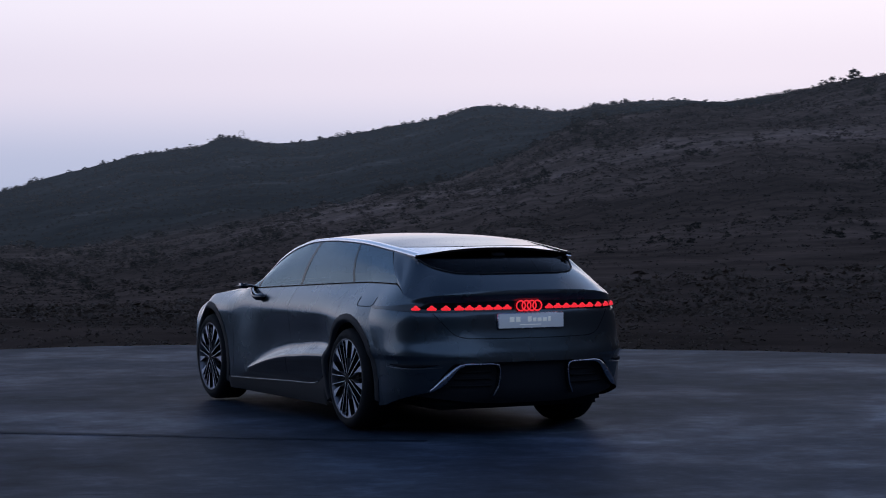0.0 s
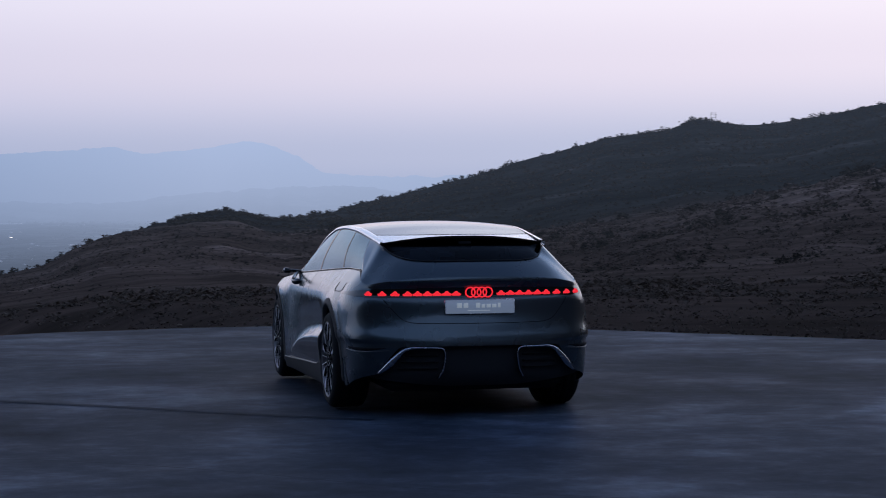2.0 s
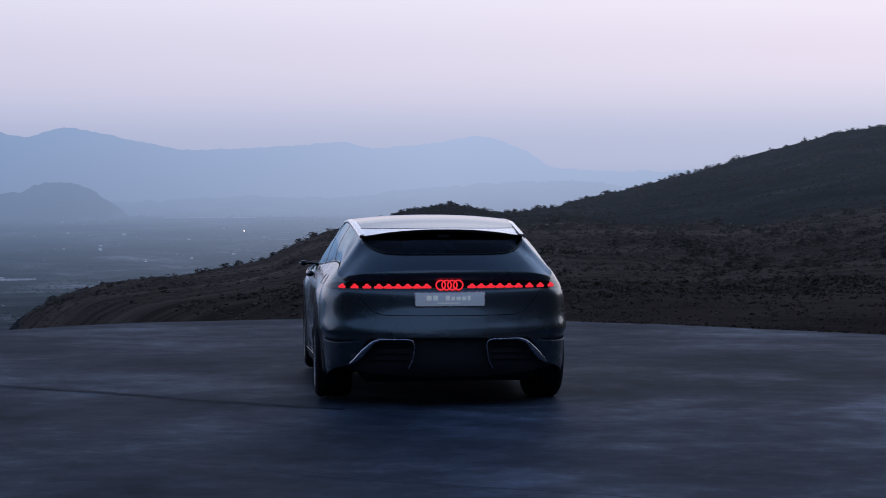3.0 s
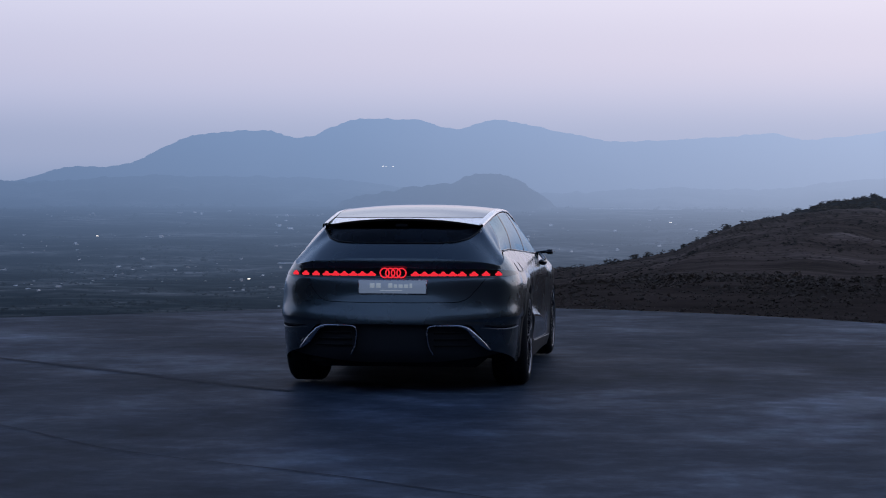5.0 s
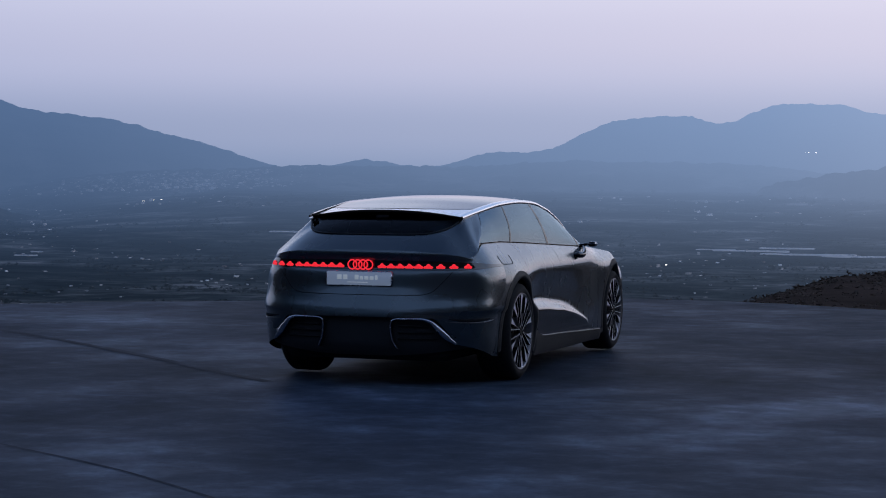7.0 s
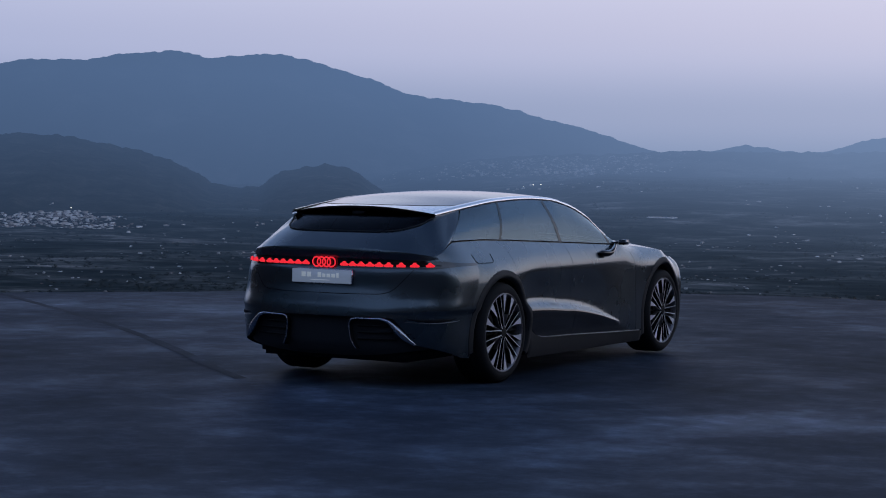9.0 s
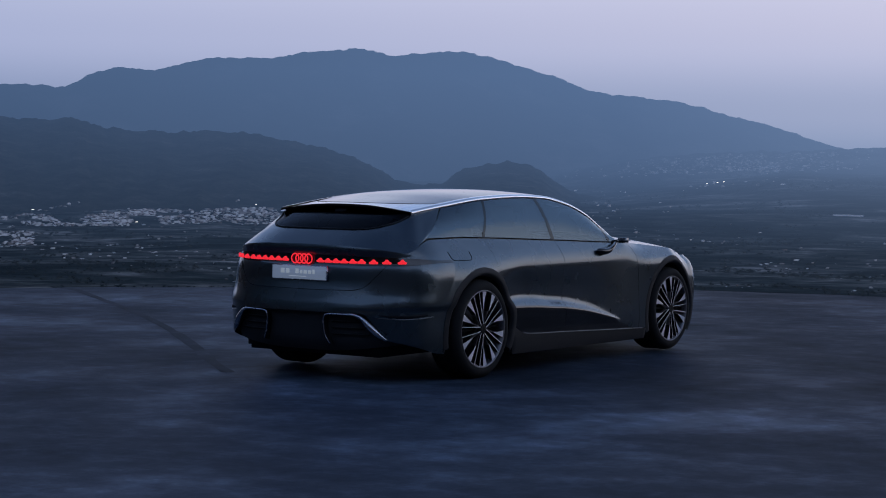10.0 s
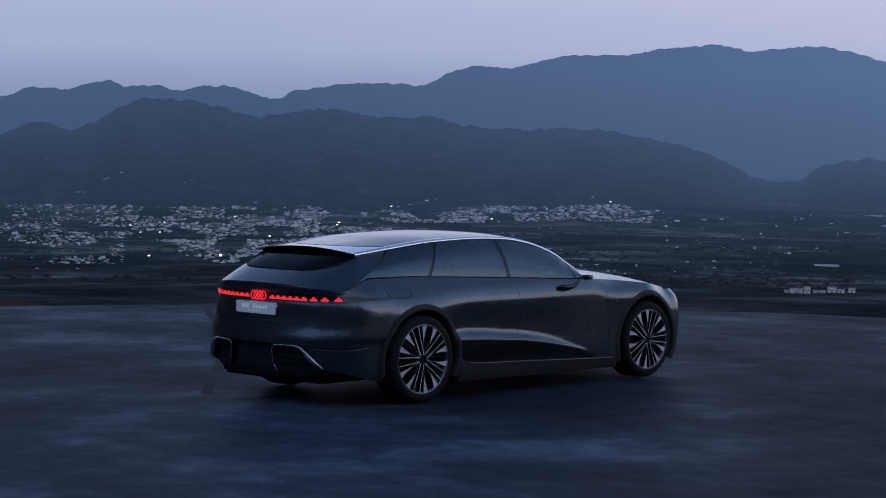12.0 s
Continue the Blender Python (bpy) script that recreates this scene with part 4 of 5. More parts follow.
CUT_REAR = fitted([0.10, 0.40, 0.60, 0.70, 0.78, 0.87, 0.96, 1.06], [0.475, 0.475, 0.44, 0.345, 0.285, 0.275, 0.27, 0.28])
CUT_MID = fitted([0.10, 0.46, 0.81, 0.90, 1.06], [1.23, 1.225, 1.24, 1.225, 1.205])
CUT_FRONT = fitted([0.10, 0.30, 0.50, 0.77, 0.86, 0.95, 1.06], [2.42, 2.41, 2.39, 2.37, 2.355, 2.29, 2.18])
LEVELS = np.concatenate([np.linspace(0.13, 0.27, 6), np.linspace(0.28, 0.64, 30), np.linspace(0.655, 1.03, 30)])


def flank(ya, yb, cols, lo=None, gap=0.0022, top=BELT):
    """A flank panel between two cut lines, cut off below by the body's edge or by lo."""
    s = np.linspace(0, 1, cols)
    z = np.repeat(LEVELS[:, None], cols, 1)
    for _ in range(3):
        y = (ya(z) + gap) * (1 - s) + (yb(z) - gap) * s
        edge = low_edge(y) if lo is None else np.maximum(lo(y), low_edge(y))
        row = LEVELS[:, None] + 0 * y
        if lo is not None:
            # rows of a door follow its ledge
            led = np.maximum(LEDGE(y), 0.302)
            row = np.where(row < 0.29, row, np.where(row < 0.57, 0.29 + (row - 0.29) * (led - 0.29) / 0.28, np.where(row < 0.79, led + (row - 0.57) * (0.79 - led) / 0.22, row)))
        z = np.clip(row, edge, top(y))
    return np.stack([side_x(y, z), y, z], -1)


def trimmed(grid):
    """A grid without the faces that have shrunk to nothing."""
    v, f = sheet_of(grid)
    area = np.linalg.norm(np.cross(v[f[:, 2]] - v[f[:, 0]], v[f[:, 3]] - v[f[:, 1]]), axis=1)
    return v, f[area > 1e-7]


def centre_of(v, f):
    return v[f].mean(1)


# quarter panel with the tail corner, doors, wing
v, f = trimmed(flank(lambda z: TAIL_C(z) * 1.0, CUT_REAR, 64, gap=0.0))
both_sides("quarter_panel", v, f, paint, weld=1e-5)
SILL_UP = lambda y: SILL(y) + 0.003
for name, ya, yb, cols in (("rear_door", CUT_REAR, CUT_MID, 48), ("front_door", CUT_MID, CUT_FRONT, 56)):
    v, f = trimmed(flank(ya, yb, cols, SILL_UP))
    c = centre_of(v, f)
    led = np.maximum(LEDGE(c[:, 1]), 0.302)
    fade = np.clip((c[:, 1] - 2.0) / 0.36, 0, 1)
    black = c[:, 2] < (0.29 + (0.512 - 0.29) * (led - 0.29) / 0.28) * (1 - fade) + SILL(c[:, 1]) * fade
    both_sides(name, v, f, [paint, gloss_black], weld=1e-5, index=black.astype(int))
v, f = trimmed(flank(CUT_FRONT, lambda z: 0 * z + 3.34, 44))
both_sides("front_wing", v, f, paint, weld=1e-5)
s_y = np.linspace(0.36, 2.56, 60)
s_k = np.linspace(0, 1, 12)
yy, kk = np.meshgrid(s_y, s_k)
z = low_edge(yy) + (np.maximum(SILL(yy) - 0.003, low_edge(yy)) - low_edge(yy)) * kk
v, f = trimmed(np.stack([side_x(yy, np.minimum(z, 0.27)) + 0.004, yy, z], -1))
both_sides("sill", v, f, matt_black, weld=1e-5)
# thin metal strip standing in for the highlight along the sill's top edge
ly = np.linspace(0.62, 2.45, 40)
both_sides("sill_highlight", *tube(np.stack([np.maximum(side_x(ly, 0.27), side_x(ly, SILL(ly) + 0.01)) + 0.008, ly, SILL(ly)], -1), 0.004, 6), rim_edge)

# tail: upper part in paint, bumper below
phi = np.concatenate([np.linspace(0, 0.2, 8)[:-1], np.linspace(0.2, 1.25, 34)[:-1], np.linspace(1.25, np.pi / 2, 20)])


def tail_sheet(z_low, z_high, count, out=0.0, phis=phi):
    k = np.linspace(0, 1, count)
    pp, kk = np.meshgrid(phis, k)
    z = np.full_like(pp, 0.6)
    for _ in range(3):
        x, y = tail_point(pp, z)
        z = z_low(x, y) + (z_high(x, y) - z_low(x, y)) * kk
    x, y = tail_point(pp, z)
    ln = np.hypot(x / 0.95, (y + 0.3) / 0.7) + 1e-6
    return np.stack([x + out * (x / 0.95) / ln, y + out * ((y + 0.3) / 0.7) / ln, z], -1)


def mirrored(grid):
    """Both halves of a sheet that meets the middle plane at its last column."""
    left = flipped(grid)[:, ::-1][:, 1:]
    return np.concatenate([grid, left], 1)


# lip of the tailgate: higher in the middle, sinking towards the corners
LIP_Y = fitted([-0.72, -0.66, -0.58, -0.50, -0.42, -0.2], [0.924, 0.936, 0.966, 1.0, 1.019, 1.022])
LIP_X = fitted([0, 0.3, 0.55, 0.70, 0.78, 0.9], [0.985, 0.982, 0.966, 0.942, 0.924, 0.924])


def lip_z(x, y):
    return np.where(np.asarray(y) > -0.69, LIP_Y(y), LIP_X(np.abs(x)))



LAMP_TOP = fitted([0, 0.5, 0.72, 0.80, 0.86, 0.90], [0.908, 0.906, 0.900, 0.893, 0.878, 0.868])
LAMP_LOW = fitted([0, 0.5, 0.72, 0.82, 0.86, 0.90], [0.845, 0.845, 0.845, 0.850, 0.860, 0.866])
CREASE = lambda x, y: 0.556 + 0 * x
TRIM_Z = fitted([0, 0.25, 0.55, 0.62, 0.70, 0.80, 0.95], [0.51, 0.51, 0.505, 0.44, 0.335, 0.27, 0.24])
lip = mirrored(tail_sheet(lambda x, y: LAMP_TOP(x), lip_z, 14))
part("tailgate_lip", *sheet_of(lip), paint)
lower = mirrored(tail_sheet(CREASE, lambda x, y: LAMP_LOW(x), 26))
part("tailgate", *sheet_of(lower), paint)
def bumper_low(x, y):
    """The bumper's lower edge: round the air outlets, then sinking towards the wheel."""
    flank_z = 0.212 + (0.322 - 0.212) * np.clip((-y - 0.44) / 0.40, 0, 1)
    return np.where(x > 0.69, flank_z, np.maximum(TRIM_Z(x), 0.322))


bumper = mirrored(tail_sheet(bumper_low, CREASE, 22))
part("rear_bumper", *sheet_of(bumper), paint)
skirt = mirrored(tail_sheet(lambda x, y: 0.228 + 0.062 * np.clip((x - 0.2) / 0.6, 0, 1) ** 1.5, lambda x, y: np.maximum(bumper_low(x, y), 0.30) + 0.004, 14, -0.045))
part("rear_diffuser", *sheet_of(skirt), matt_black, label="black plastic diffuser under the bumper")
# seam of the tailgate below the plate


def tail_y(x, z):
    """How far back the tail reaches at a half-width and height."""
    x, z = np.broadcast_arrays(np.abs(np.asarray(x, float)), np.asarray(z, float))
    yc, n, yr = TAIL_C(z), TAIL_N(z), TAIL_Y(z)
    q = np.clip(x / side_x(yc, z), 0, 1)
    return yc + (yr - yc) * (1 - q**n) ** (1 / n)


seam = eased([(-0.66, 0, 0.835), (-0.60, 0, 0.76), (-0.52, 0, 0.685), (-0.44, 0, 0.668), (0, 0, 0.664), (0.44, 0, 0.668), (0.52, 0, 0.685), (0.60, 0, 0.76), (0.66, 0, 0.835)], 80)
seam[:, 1] = tail_y(seam[:, 0], seam[:, 2]) + 0.001
part("tailgate_seam", *tube(seam, 0.003, 6), cavity_black)

# light band: a black panel with a row of small red lamps
band = mirrored(tail_sheet(lambda x, y: LAMP_LOW(x), lambda x, y: LAMP_TOP(x), 6, 0.003))
light = part("tail_light", *sheet_of(band), gloss_black, label="full-width black tail light band with red lamps")


def on_tail(x, z, out):
    y = tail_y(x, z)
    e = 0.004
    nx = -(tail_y(abs(x) + e, z) - tail_y(abs(x) - e, z)) / (2 * e)
    n = np.array([np.sign(x) * -float(nx) * -1 if x else 0.0, -1.0, 0.0])
    n[0] = math.copysign(abs(float(nx)), x) if x else 0.0
    n /= np.linalg.norm(n)
    return np.array([x, float(y), z]) + n * out, n


def lamp_piece(x, width, height, z):
    """One small lamp: a low gabled lens that follows the tail."""
    prof = [(-0.42, -0.5), (0.42, -0.5), (0.52, -0.3), (0.47, -0.02), (0.28, 0.1), (0.17, 0.4), (0.02, 0.5), (-0.14, 0.42), (-0.26, 0.08), (-0.47, -0.02), (-0.52, -0.3)]
    vs = []
    c, n = on_tail(x, z, 0.0)
    t = np.array([-n[1], n[0], 0.0])
    for out, k in ((0.002, 1.12), (0.016, 0.86)):
        for a, b in prof:
            vs.append(c + t * a * width * k + np.array([0, 0, 1]) * b * height * k + n * out)
    m = len(prof)
    fs = [(i, (i + 1) % m, m + (i + 1) % m, m + i) for i in range(m)] + [tuple(range(m, 2 * m))]
    return vs, fs


for sgn in (1, -1):
    for k in range(9):
        x = 0.160 + 0.067 * k + (0.016 * (k - 5) if k > 5 else 0)
        v, f = lamp_piece(sgn * x, 0.060, 0.031, 0.872)
        if sgn < 0:
            f = [q[::-1] for q in f][:]
        part("lamp_segment", v, f, red_light, light, "glowing red lamp segment", smooth=False)
# four linked rings in the middle
for k in range(4):
    a = np.linspace(0, 2 * np.pi, 33)[:-1]
    cx = (k - 1.5) * 0.041
    ring = np.stack([cx + 0.033 * np.cos(a), np.full(32, -0.918 - 0.002 * (k % 2)), 0.878 + 0.033 * np.sin(a)], -1)
    v, f = tube(np.concatenate([ring, ring[:2]]), 0.0052, 6)
    part("ring", v, f, red_light, light, "glowing red ring")

# number plate
def slab(x0, x1, y0, y1, z0, z1, bevel=0.004):
    bm = bmesh.new()
    bmesh.ops.create_cube(bm, size=1.0)
    for v in bm.verts:
        v.co = Vector(((x0 + x1) / 2 + v.co.x * (x1 - x0), (y0 + y1) / 2 + v.co.y * (y1 - y0), (z0 + z1) / 2 + v.co.z * (z1 - z0)))
    if bevel:
        bmesh.ops.bevel(bm, geom=bm.edges[:], offset=bevel, segments=2, affect="EDGES", clamp_overlap=True)
    bm.verts.index_update()
    vs, fs = [v.co[:] for v in bm.verts], [tuple(v.index for v in q.verts) for q in bm.faces]
    bm.free()
    return vs, fs


plate = part("number_plate", *slab(-0.25, 0.25, -0.950, -0.915, 0.726, 0.832, 0.006), trim_metal, label="pale number plate with blank bars")
part("plate_face", *slab(-0.245, 0.245, -0.953, -0.942, 0.731, 0.827, 0.003), plate_white, plate)
for x0, x1, z0, z1 in ((-0.165, -0.130, 0.772, 0.806), (-0.118, -0.085, 0.772, 0.806), (-0.03, 0.0, 0.772, 0.806), (0.010, 0.035, 0.772, 0.797), (0.045, 0.075, 0.772, 0.797), (0.085, 0.115, 0.772, 0.797), (0.125, 0.145, 0.772, 0.804), (-0.09, 0.07, 0.750, 0.755)):
    part("print_bar", *slab(x0, x1, -0.9545, -0.951, z0, z1, 0.001), plate_print, plate)

# ---- greenhouse ----
RAIL_Z = fitted([-0.42, -0.05, 0.48, 0.95, 1.30, 1.60, 1.87, 2.09, 2.26, 2.40], [1.206, 1.250, 1.301, 1.315, 1.304, 1.258, 1.170, 1.042, 0.944, 0.932])
RAIL_X = fitted([-0.42, 0.0, 0.5, 1.0, 1.4, 1.7, 2.0, 2.25, 2.40], [0.588, 0.600, 0.612, 0.612, 0.622, 0.646, 0.69, 0.75, 0.775])


def glass_sheet(ya, yb, cols, rows=14, lo=0.012, hi=0.010, out=0.0):
    """A side pane between two slanting lines, from the belt up to the roof rail; ya and yb give (bottom, top)."""
    s, t = np.meshgrid(np.linspace(0, 1, cols), np.linspace(0, 1, rows))
    y = (ya[0] * (1 - t) + ya[1] * t) * (1 - s) + (yb[0] * (1 - t) + yb[1] * t) * s
    bz, tz = BELT(y) + lo, RAIL_Z(y) - hi
    bx = side_x(y, BELT(y)) - 0.012
    tx = RAIL_X(y) + 0.012
    tt = np.clip(t, 0, 1)
    full = np.maximum(RAIL_Z(y) - BELT(y), 1e-4)
    zz_ = bz + np.maximum(tz - bz, 0.0) * tt
    k = np.clip((zz_ - BELT(y)) / full, 0, 1)
    x = bx + (tx - bx) * k + 0.022 * np.sin(np.pi * k) + out
    return np.stack([x, y, zz_], -1)


def pillar(ya, yb, name, mat):
    v, f = sheet_of(glass_sheet(ya, yb, 5, 14, 0.0, 0.0, 0.002))
    both_sides(name, v, f, mat, weld=1e-5)


for name, ya, yb, cols in (("quarter_window", (-0.44, -0.08), (0.268, 0.448), 22), ("rear_door_window", (0.292, 0.472), (1.197, 1.167), 24), ("front_door_window", (1.233, 1.203), (2.02, 1.995), 26), ("corner_window", (2.05, 2.025), (2.22, 2.15), 8)):
    v, f = sheet_of(glass_sheet(ya, yb, cols))
    both_sides(name, v, f, tint, weld=1e-5)
pillar((0.266, 0.446), (0.294, 0.474), "rear_pillar", frame_black)
pillar((1.194, 1.164), (1.236, 1.206), "door_pillar", frame_black)
pillar((2.016, 1.991), (2.054, 2.029), "corner_pillar", frame_black)
# black frame above and below the panes
fy = np.linspace(-0.42, 2.20, 90)
for lo_, name, mat, rad in ((0, "belt_strip", gloss_black, 0.003),):
    bx = side_x(fy, BELT(fy)) - 0.010
    both_sides(name, *tube(np.stack([bx, fy, BELT(fy) + 0.011], -1) + [0.004, 0, 0], rad, 6), mat)
k_ = np.linspace(0, 1, 5)
for name, a0, a1, mat in (("window_frame_low", 0.0, 0.013, frame_black), ("window_frame_top", -0.014, 0.0, frame_black)):
    fyy, fk = np.meshgrid(np.linspace(-0.44 if a0 == 0.0 else -0.08, 2.24, 90), k_)
    ref = BELT(fyy) if a0 == 0.0 else RAIL_Z(fyy)
    zz_ = np.clip(ref + a0 + (a1 - a0) * fk, BELT(fyy), np.maximum(RAIL_Z(fyy), BELT(fyy)))
    full = np.maximum(RAIL_Z(fyy) - BELT(fyy), 1e-4)
    k = np.clip((zz_ - BELT(fyy)) / full, 0, 1)
    bx, tx = side_x(fyy, BELT(fyy)) - 0.012, RAIL_X(fyy) + 0.012
    v, f = trimmed(np.stack([bx + (tx - bx) * k + 0.022 * np.sin(np.pi * k) - 0.001, fyy, zz_], -1))
    both_sides(name, v, f, mat, weld=1e-5)

# silver rail from the spoiler to the foot of the windscreen
ry = np.linspace(-0.42, 2.27, 90)
wide = fitted([-0.42, 0.0, 1.0, 2.0, 2.4], [0.036, 0.034, 0.032, 0.028, 0.014])(ry)
rx, rz = RAIL_X(ry), RAIL_Z(ry)
sect = [(0.010, -0.30), (0.017, -0.22), (0.0195, 0.0), (0.017, 0.35), (0.010, 0.58), (-0.002, 0.70), (-0.024, 0.74)]
rail = np.stack([np.stack([rx + a, ry, rz + b * wide], -1) for a, b in sect], 0)
both_sides("roof_rail", *sheet_of(rail), silver, label="satin silver roof rail")

# roof: black glass in front, silver towards the spoiler
CROWN = fitted([-0.62, -0.42, 0.0, 0.8, 1.3, 1.5], [0.053, 0.049, 0.039, 0.035, 0.033, 0.030])


def roof_point(x, y, drop=0.0):
    yy_ = np.clip(y, -0.42, 1.5)
    h, w = RAIL_Z(yy_) + np.interp(yy_, [-0.42, 0.2], [0.010, 0.021]), RAIL_X(yy_) - 0.004
    z = h + CROWN(y) * (1 - np.clip(np.abs(x) / w, 0, 1) ** 2.3)
    return z + np.minimum(y + 0.42, 0) * -0.02 - drop


def roof_sheet(y0, y1, rows, cols=41, out=0.0, span=1.0):
    q, t = np.meshgrid(np.linspace(-1, 1, cols) * span, np.linspace(0, 1, rows))
    ya, yb = y0(q) if callable(y0) else y0, y1(q) if callable(y1) else y1
    y = ya + (yb - ya) * t
    x = q * (RAIL_X(np.clip(y, -0.42, 2)) - 0.004)
    return np.stack([x, y, roof_point(x, y) + out], -1)


GLASS_END = lambda q: -0.34 + 0.33 * np.abs(q) ** 2.4
TRAIL = lambda q: -0.404 - 0.056 * (1 - np.abs(q) ** 2.2)
part("rear_roof", *sheet_of(roof_sheet(TRAIL, GLASS_END, 16)), silver, label="satin silver roof end and spoiler")
part("glass_roof", *sheet_of(roof_sheet(lambda q: GLASS_END(q) + 0.004, 1.46, 40)), roof_glass, label="black panoramic glass roof")
# spoiler: thickness and black underside
top_edge = roof_sheet(TRAIL, GLASS_END, 2)[0]
under = top_edge - np.array([0, 0, 1.0]) * (0.016 - 0.009 * np.abs(np.linspace(-1, 1, 41)) ** 3)[:, None]
inner = np.stack([top_edge[:, 0] * 0.93, np.full(41, -0.36), top_edge[:, 2] - 0.075], -1)
part("spoiler_edge", *sheet_of(np.stack([under, top_edge], 0)), gloss_black)
mid_u = (under * 0.45 + inner * 0.55) + np.array([0, 0, 0.012])
part("spoiler_underside", *sheet_of(np.stack([inner, mid_u, under], 0)), gloss_black)
part("roof_aerial", *slab(-0.010, 0.010, -0.18, -0.10, 1.276, 1.292, 0.004), gloss_black)
part("roof_seam", *tube(roof_sheet(lambda q: GLASS_END(q) + 0.002, 1.0, 2, 41, 0.0003)[0], 0.002, 6), cavity_black)

# rear pillars and tailgate above the lip
def lip_line(u):
    """The line where the tailgate's lip meets the upper body: u 0 behind the side window, 1 at the middle."""
    dense = np.linspace(0.0, np.pi / 2, 400)
    zz_ = np.full(400, 0.97)
    for _ in range(4):
        x, y = tail_point(dense, zz_)
        zz_ = lip_z(x, y)
    x, y = tail_point(dense, zz_)
    keep = y <= -0.44
    p = np.stack([x, y, zz_], -1)[keep]
    run = np.concatenate([[0], np.cumsum(np.linalg.norm(np.diff(p, axis=0), axis=1))])
    at_corner = run[np.argmin(np.abs(p[:, 0] - 0.775) + (p[:, 1] > -0.6))]
    want = np.where(u < 0.3, u / 0.3 * at_corner, at_corner + (u - 0.3) / 0.7 * (run[-1] - at_corner))
    return np.stack([np.interp(want, run, p[:, k]) for k in range(3)], -1)


def roof_line(u):
    """The upper edge: from the rail's end over the spoiler's corner to the middle below the spoiler."""
    a = np.clip(u / 0.3, 0, 1)
    q = np.clip((u - 0.3) / 0.7, 0, 1)
    x = np.where(u < 0.3, RAIL_X(-0.08) + 0.014 + (0.590 - RAIL_X(-0.08) - 0.014) * a, 0.590 * (1 - q))
    y = np.where(u < 0.3, -0.080 + (-0.405 + 0.080) * a, -0.405 - 0.03 * (1 - (1 - q) ** 2))
    z = np.where(u < 0.3, RAIL_Z(-0.08) + (1.198 - RAIL_Z(-0.08)) * a, 1.198 + 0.028 * (1 - (1 - q) ** 2))
    return np.stack([x, y, z], -1)


def upper_tail(u, t):
    """A point of the upper tail, u along the lip, t from the lip (0) up to the roof (1)."""
    lo, hi = lip_line(u), roof_line(u)
    p = lo + (hi - lo) * t[..., None]
    b = np.sin(np.pi * t)
    rear = np.clip((u - 0.3) / 0.2, 0, 1)
    flank_in = np.clip(1 - np.abs(u - 0.15) / 0.15, 0, 1)
    p[..., 1] -= 0.022 * b * rear
    p[..., 2] += 0.012 * b * rear
    p[..., 0] -= 0.008 * b * flank_in
    # the front edge lies on the side window's edge
    k = np.clip(t, 0, 1)
    ye = -0.445 + 0.365 * k
    ze = BELT(ye) + (RAIL_Z(ye) - BELT(ye)) * k
    xe = (side_x(ye, BELT(ye)) - 0.012) * (1 - k) + (RAIL_X(ye) + 0.012) * k + 0.022 * np.sin(np.pi * k) + 0.003
    seam_w = np.clip(1 - u / 0.3, 0, 1)[..., None]
    start = np.stack([xe, ye, ze], -1)
    zero = lip_line(0 * u) + (roof_line(0 * u) - lip_line(0 * u)) * t[..., None]
    p = p + (start - zero) * seam_w
    return p


WIN = fitted([0, 0.35, 0.55, 0.70, 0.82, 0.92, 1.0], [0.395, 0.408, 0.465, 0.585, 0.735, 0.875, 0.99])
u, t = np.meshgrid(np.concatenate([np.linspace(0, 0.3, 16), np.linspace(0.3, 1, 40)[1:]]), np.linspace(0, 1, 40))
edge = WIN(np.clip((1 - u) / 0.7, 0, 1))
tt = np.where(u < 0.3, t, t * (edge + 0.01))
grid = upper_tail(u, tt)
# round the corner between pillar and tailgate
soft = grid.copy()
for _ in range(4):
    wide_sum = sum(k * np.roll(soft, s, axis=1) for s, k in ((-2, 1), (-1, 2), (0, 3), (1, 2), (2, 1))) / 9
    near = np.exp(-(((np.arange(soft.shape[1]) - 15) / 6.0) ** 2))[None, :, None] * np.clip(t / 0.12, 0, 1)[..., None]
    soft = soft + (wide_sum - soft) * near
grid = soft
both_sides("rear_pillar_panel", *sheet_of(grid[:, :16]), paint)
part("tailgate_upper", *sheet_of(mirrored(grid[:, 15:])), paint)
u, t = np.meshgrid(np.linspace(0.32, 1, 40), np.linspace(0, 1, 16))
edge = WIN((1 - u) / 0.7)
win = upper_tail(u, edge + (1.0 - edge) * t) + np.array([0, -0.003, 0.002])
part("rear_window", *sheet_of(mirrored(win)), rear_tint, label="black tinted rear window under the spoiler")
part("window_rim", *tube(mirrored(win)[0] + [0, -0.001, 0], 0.006, 6), matt_black)

part("brake_light", *slab(-0.046, 0.046, -0.490, -0.42, 1.180, 1.228, 0.006), cavity_black, label="black brake light under the spoiler")

# bonnet and windscreen
def cap(ya, yb, rows, crown, cols=31):
    q, y = np.meshgrid(np.linspace(-1, 1, cols), np.linspace(ya, yb, rows))
    xb = side_x(y, BELT(y))
    shrink = np.sqrt(np.clip(1 - np.clip((y - 3.28) / 0.38, 0, 1) ** 2.6, 0.0, 1))
    return np.stack([q * xb * shrink, y, BELT(y) + crown(y) * (1 - np.abs(q) ** 2.2)], -1)


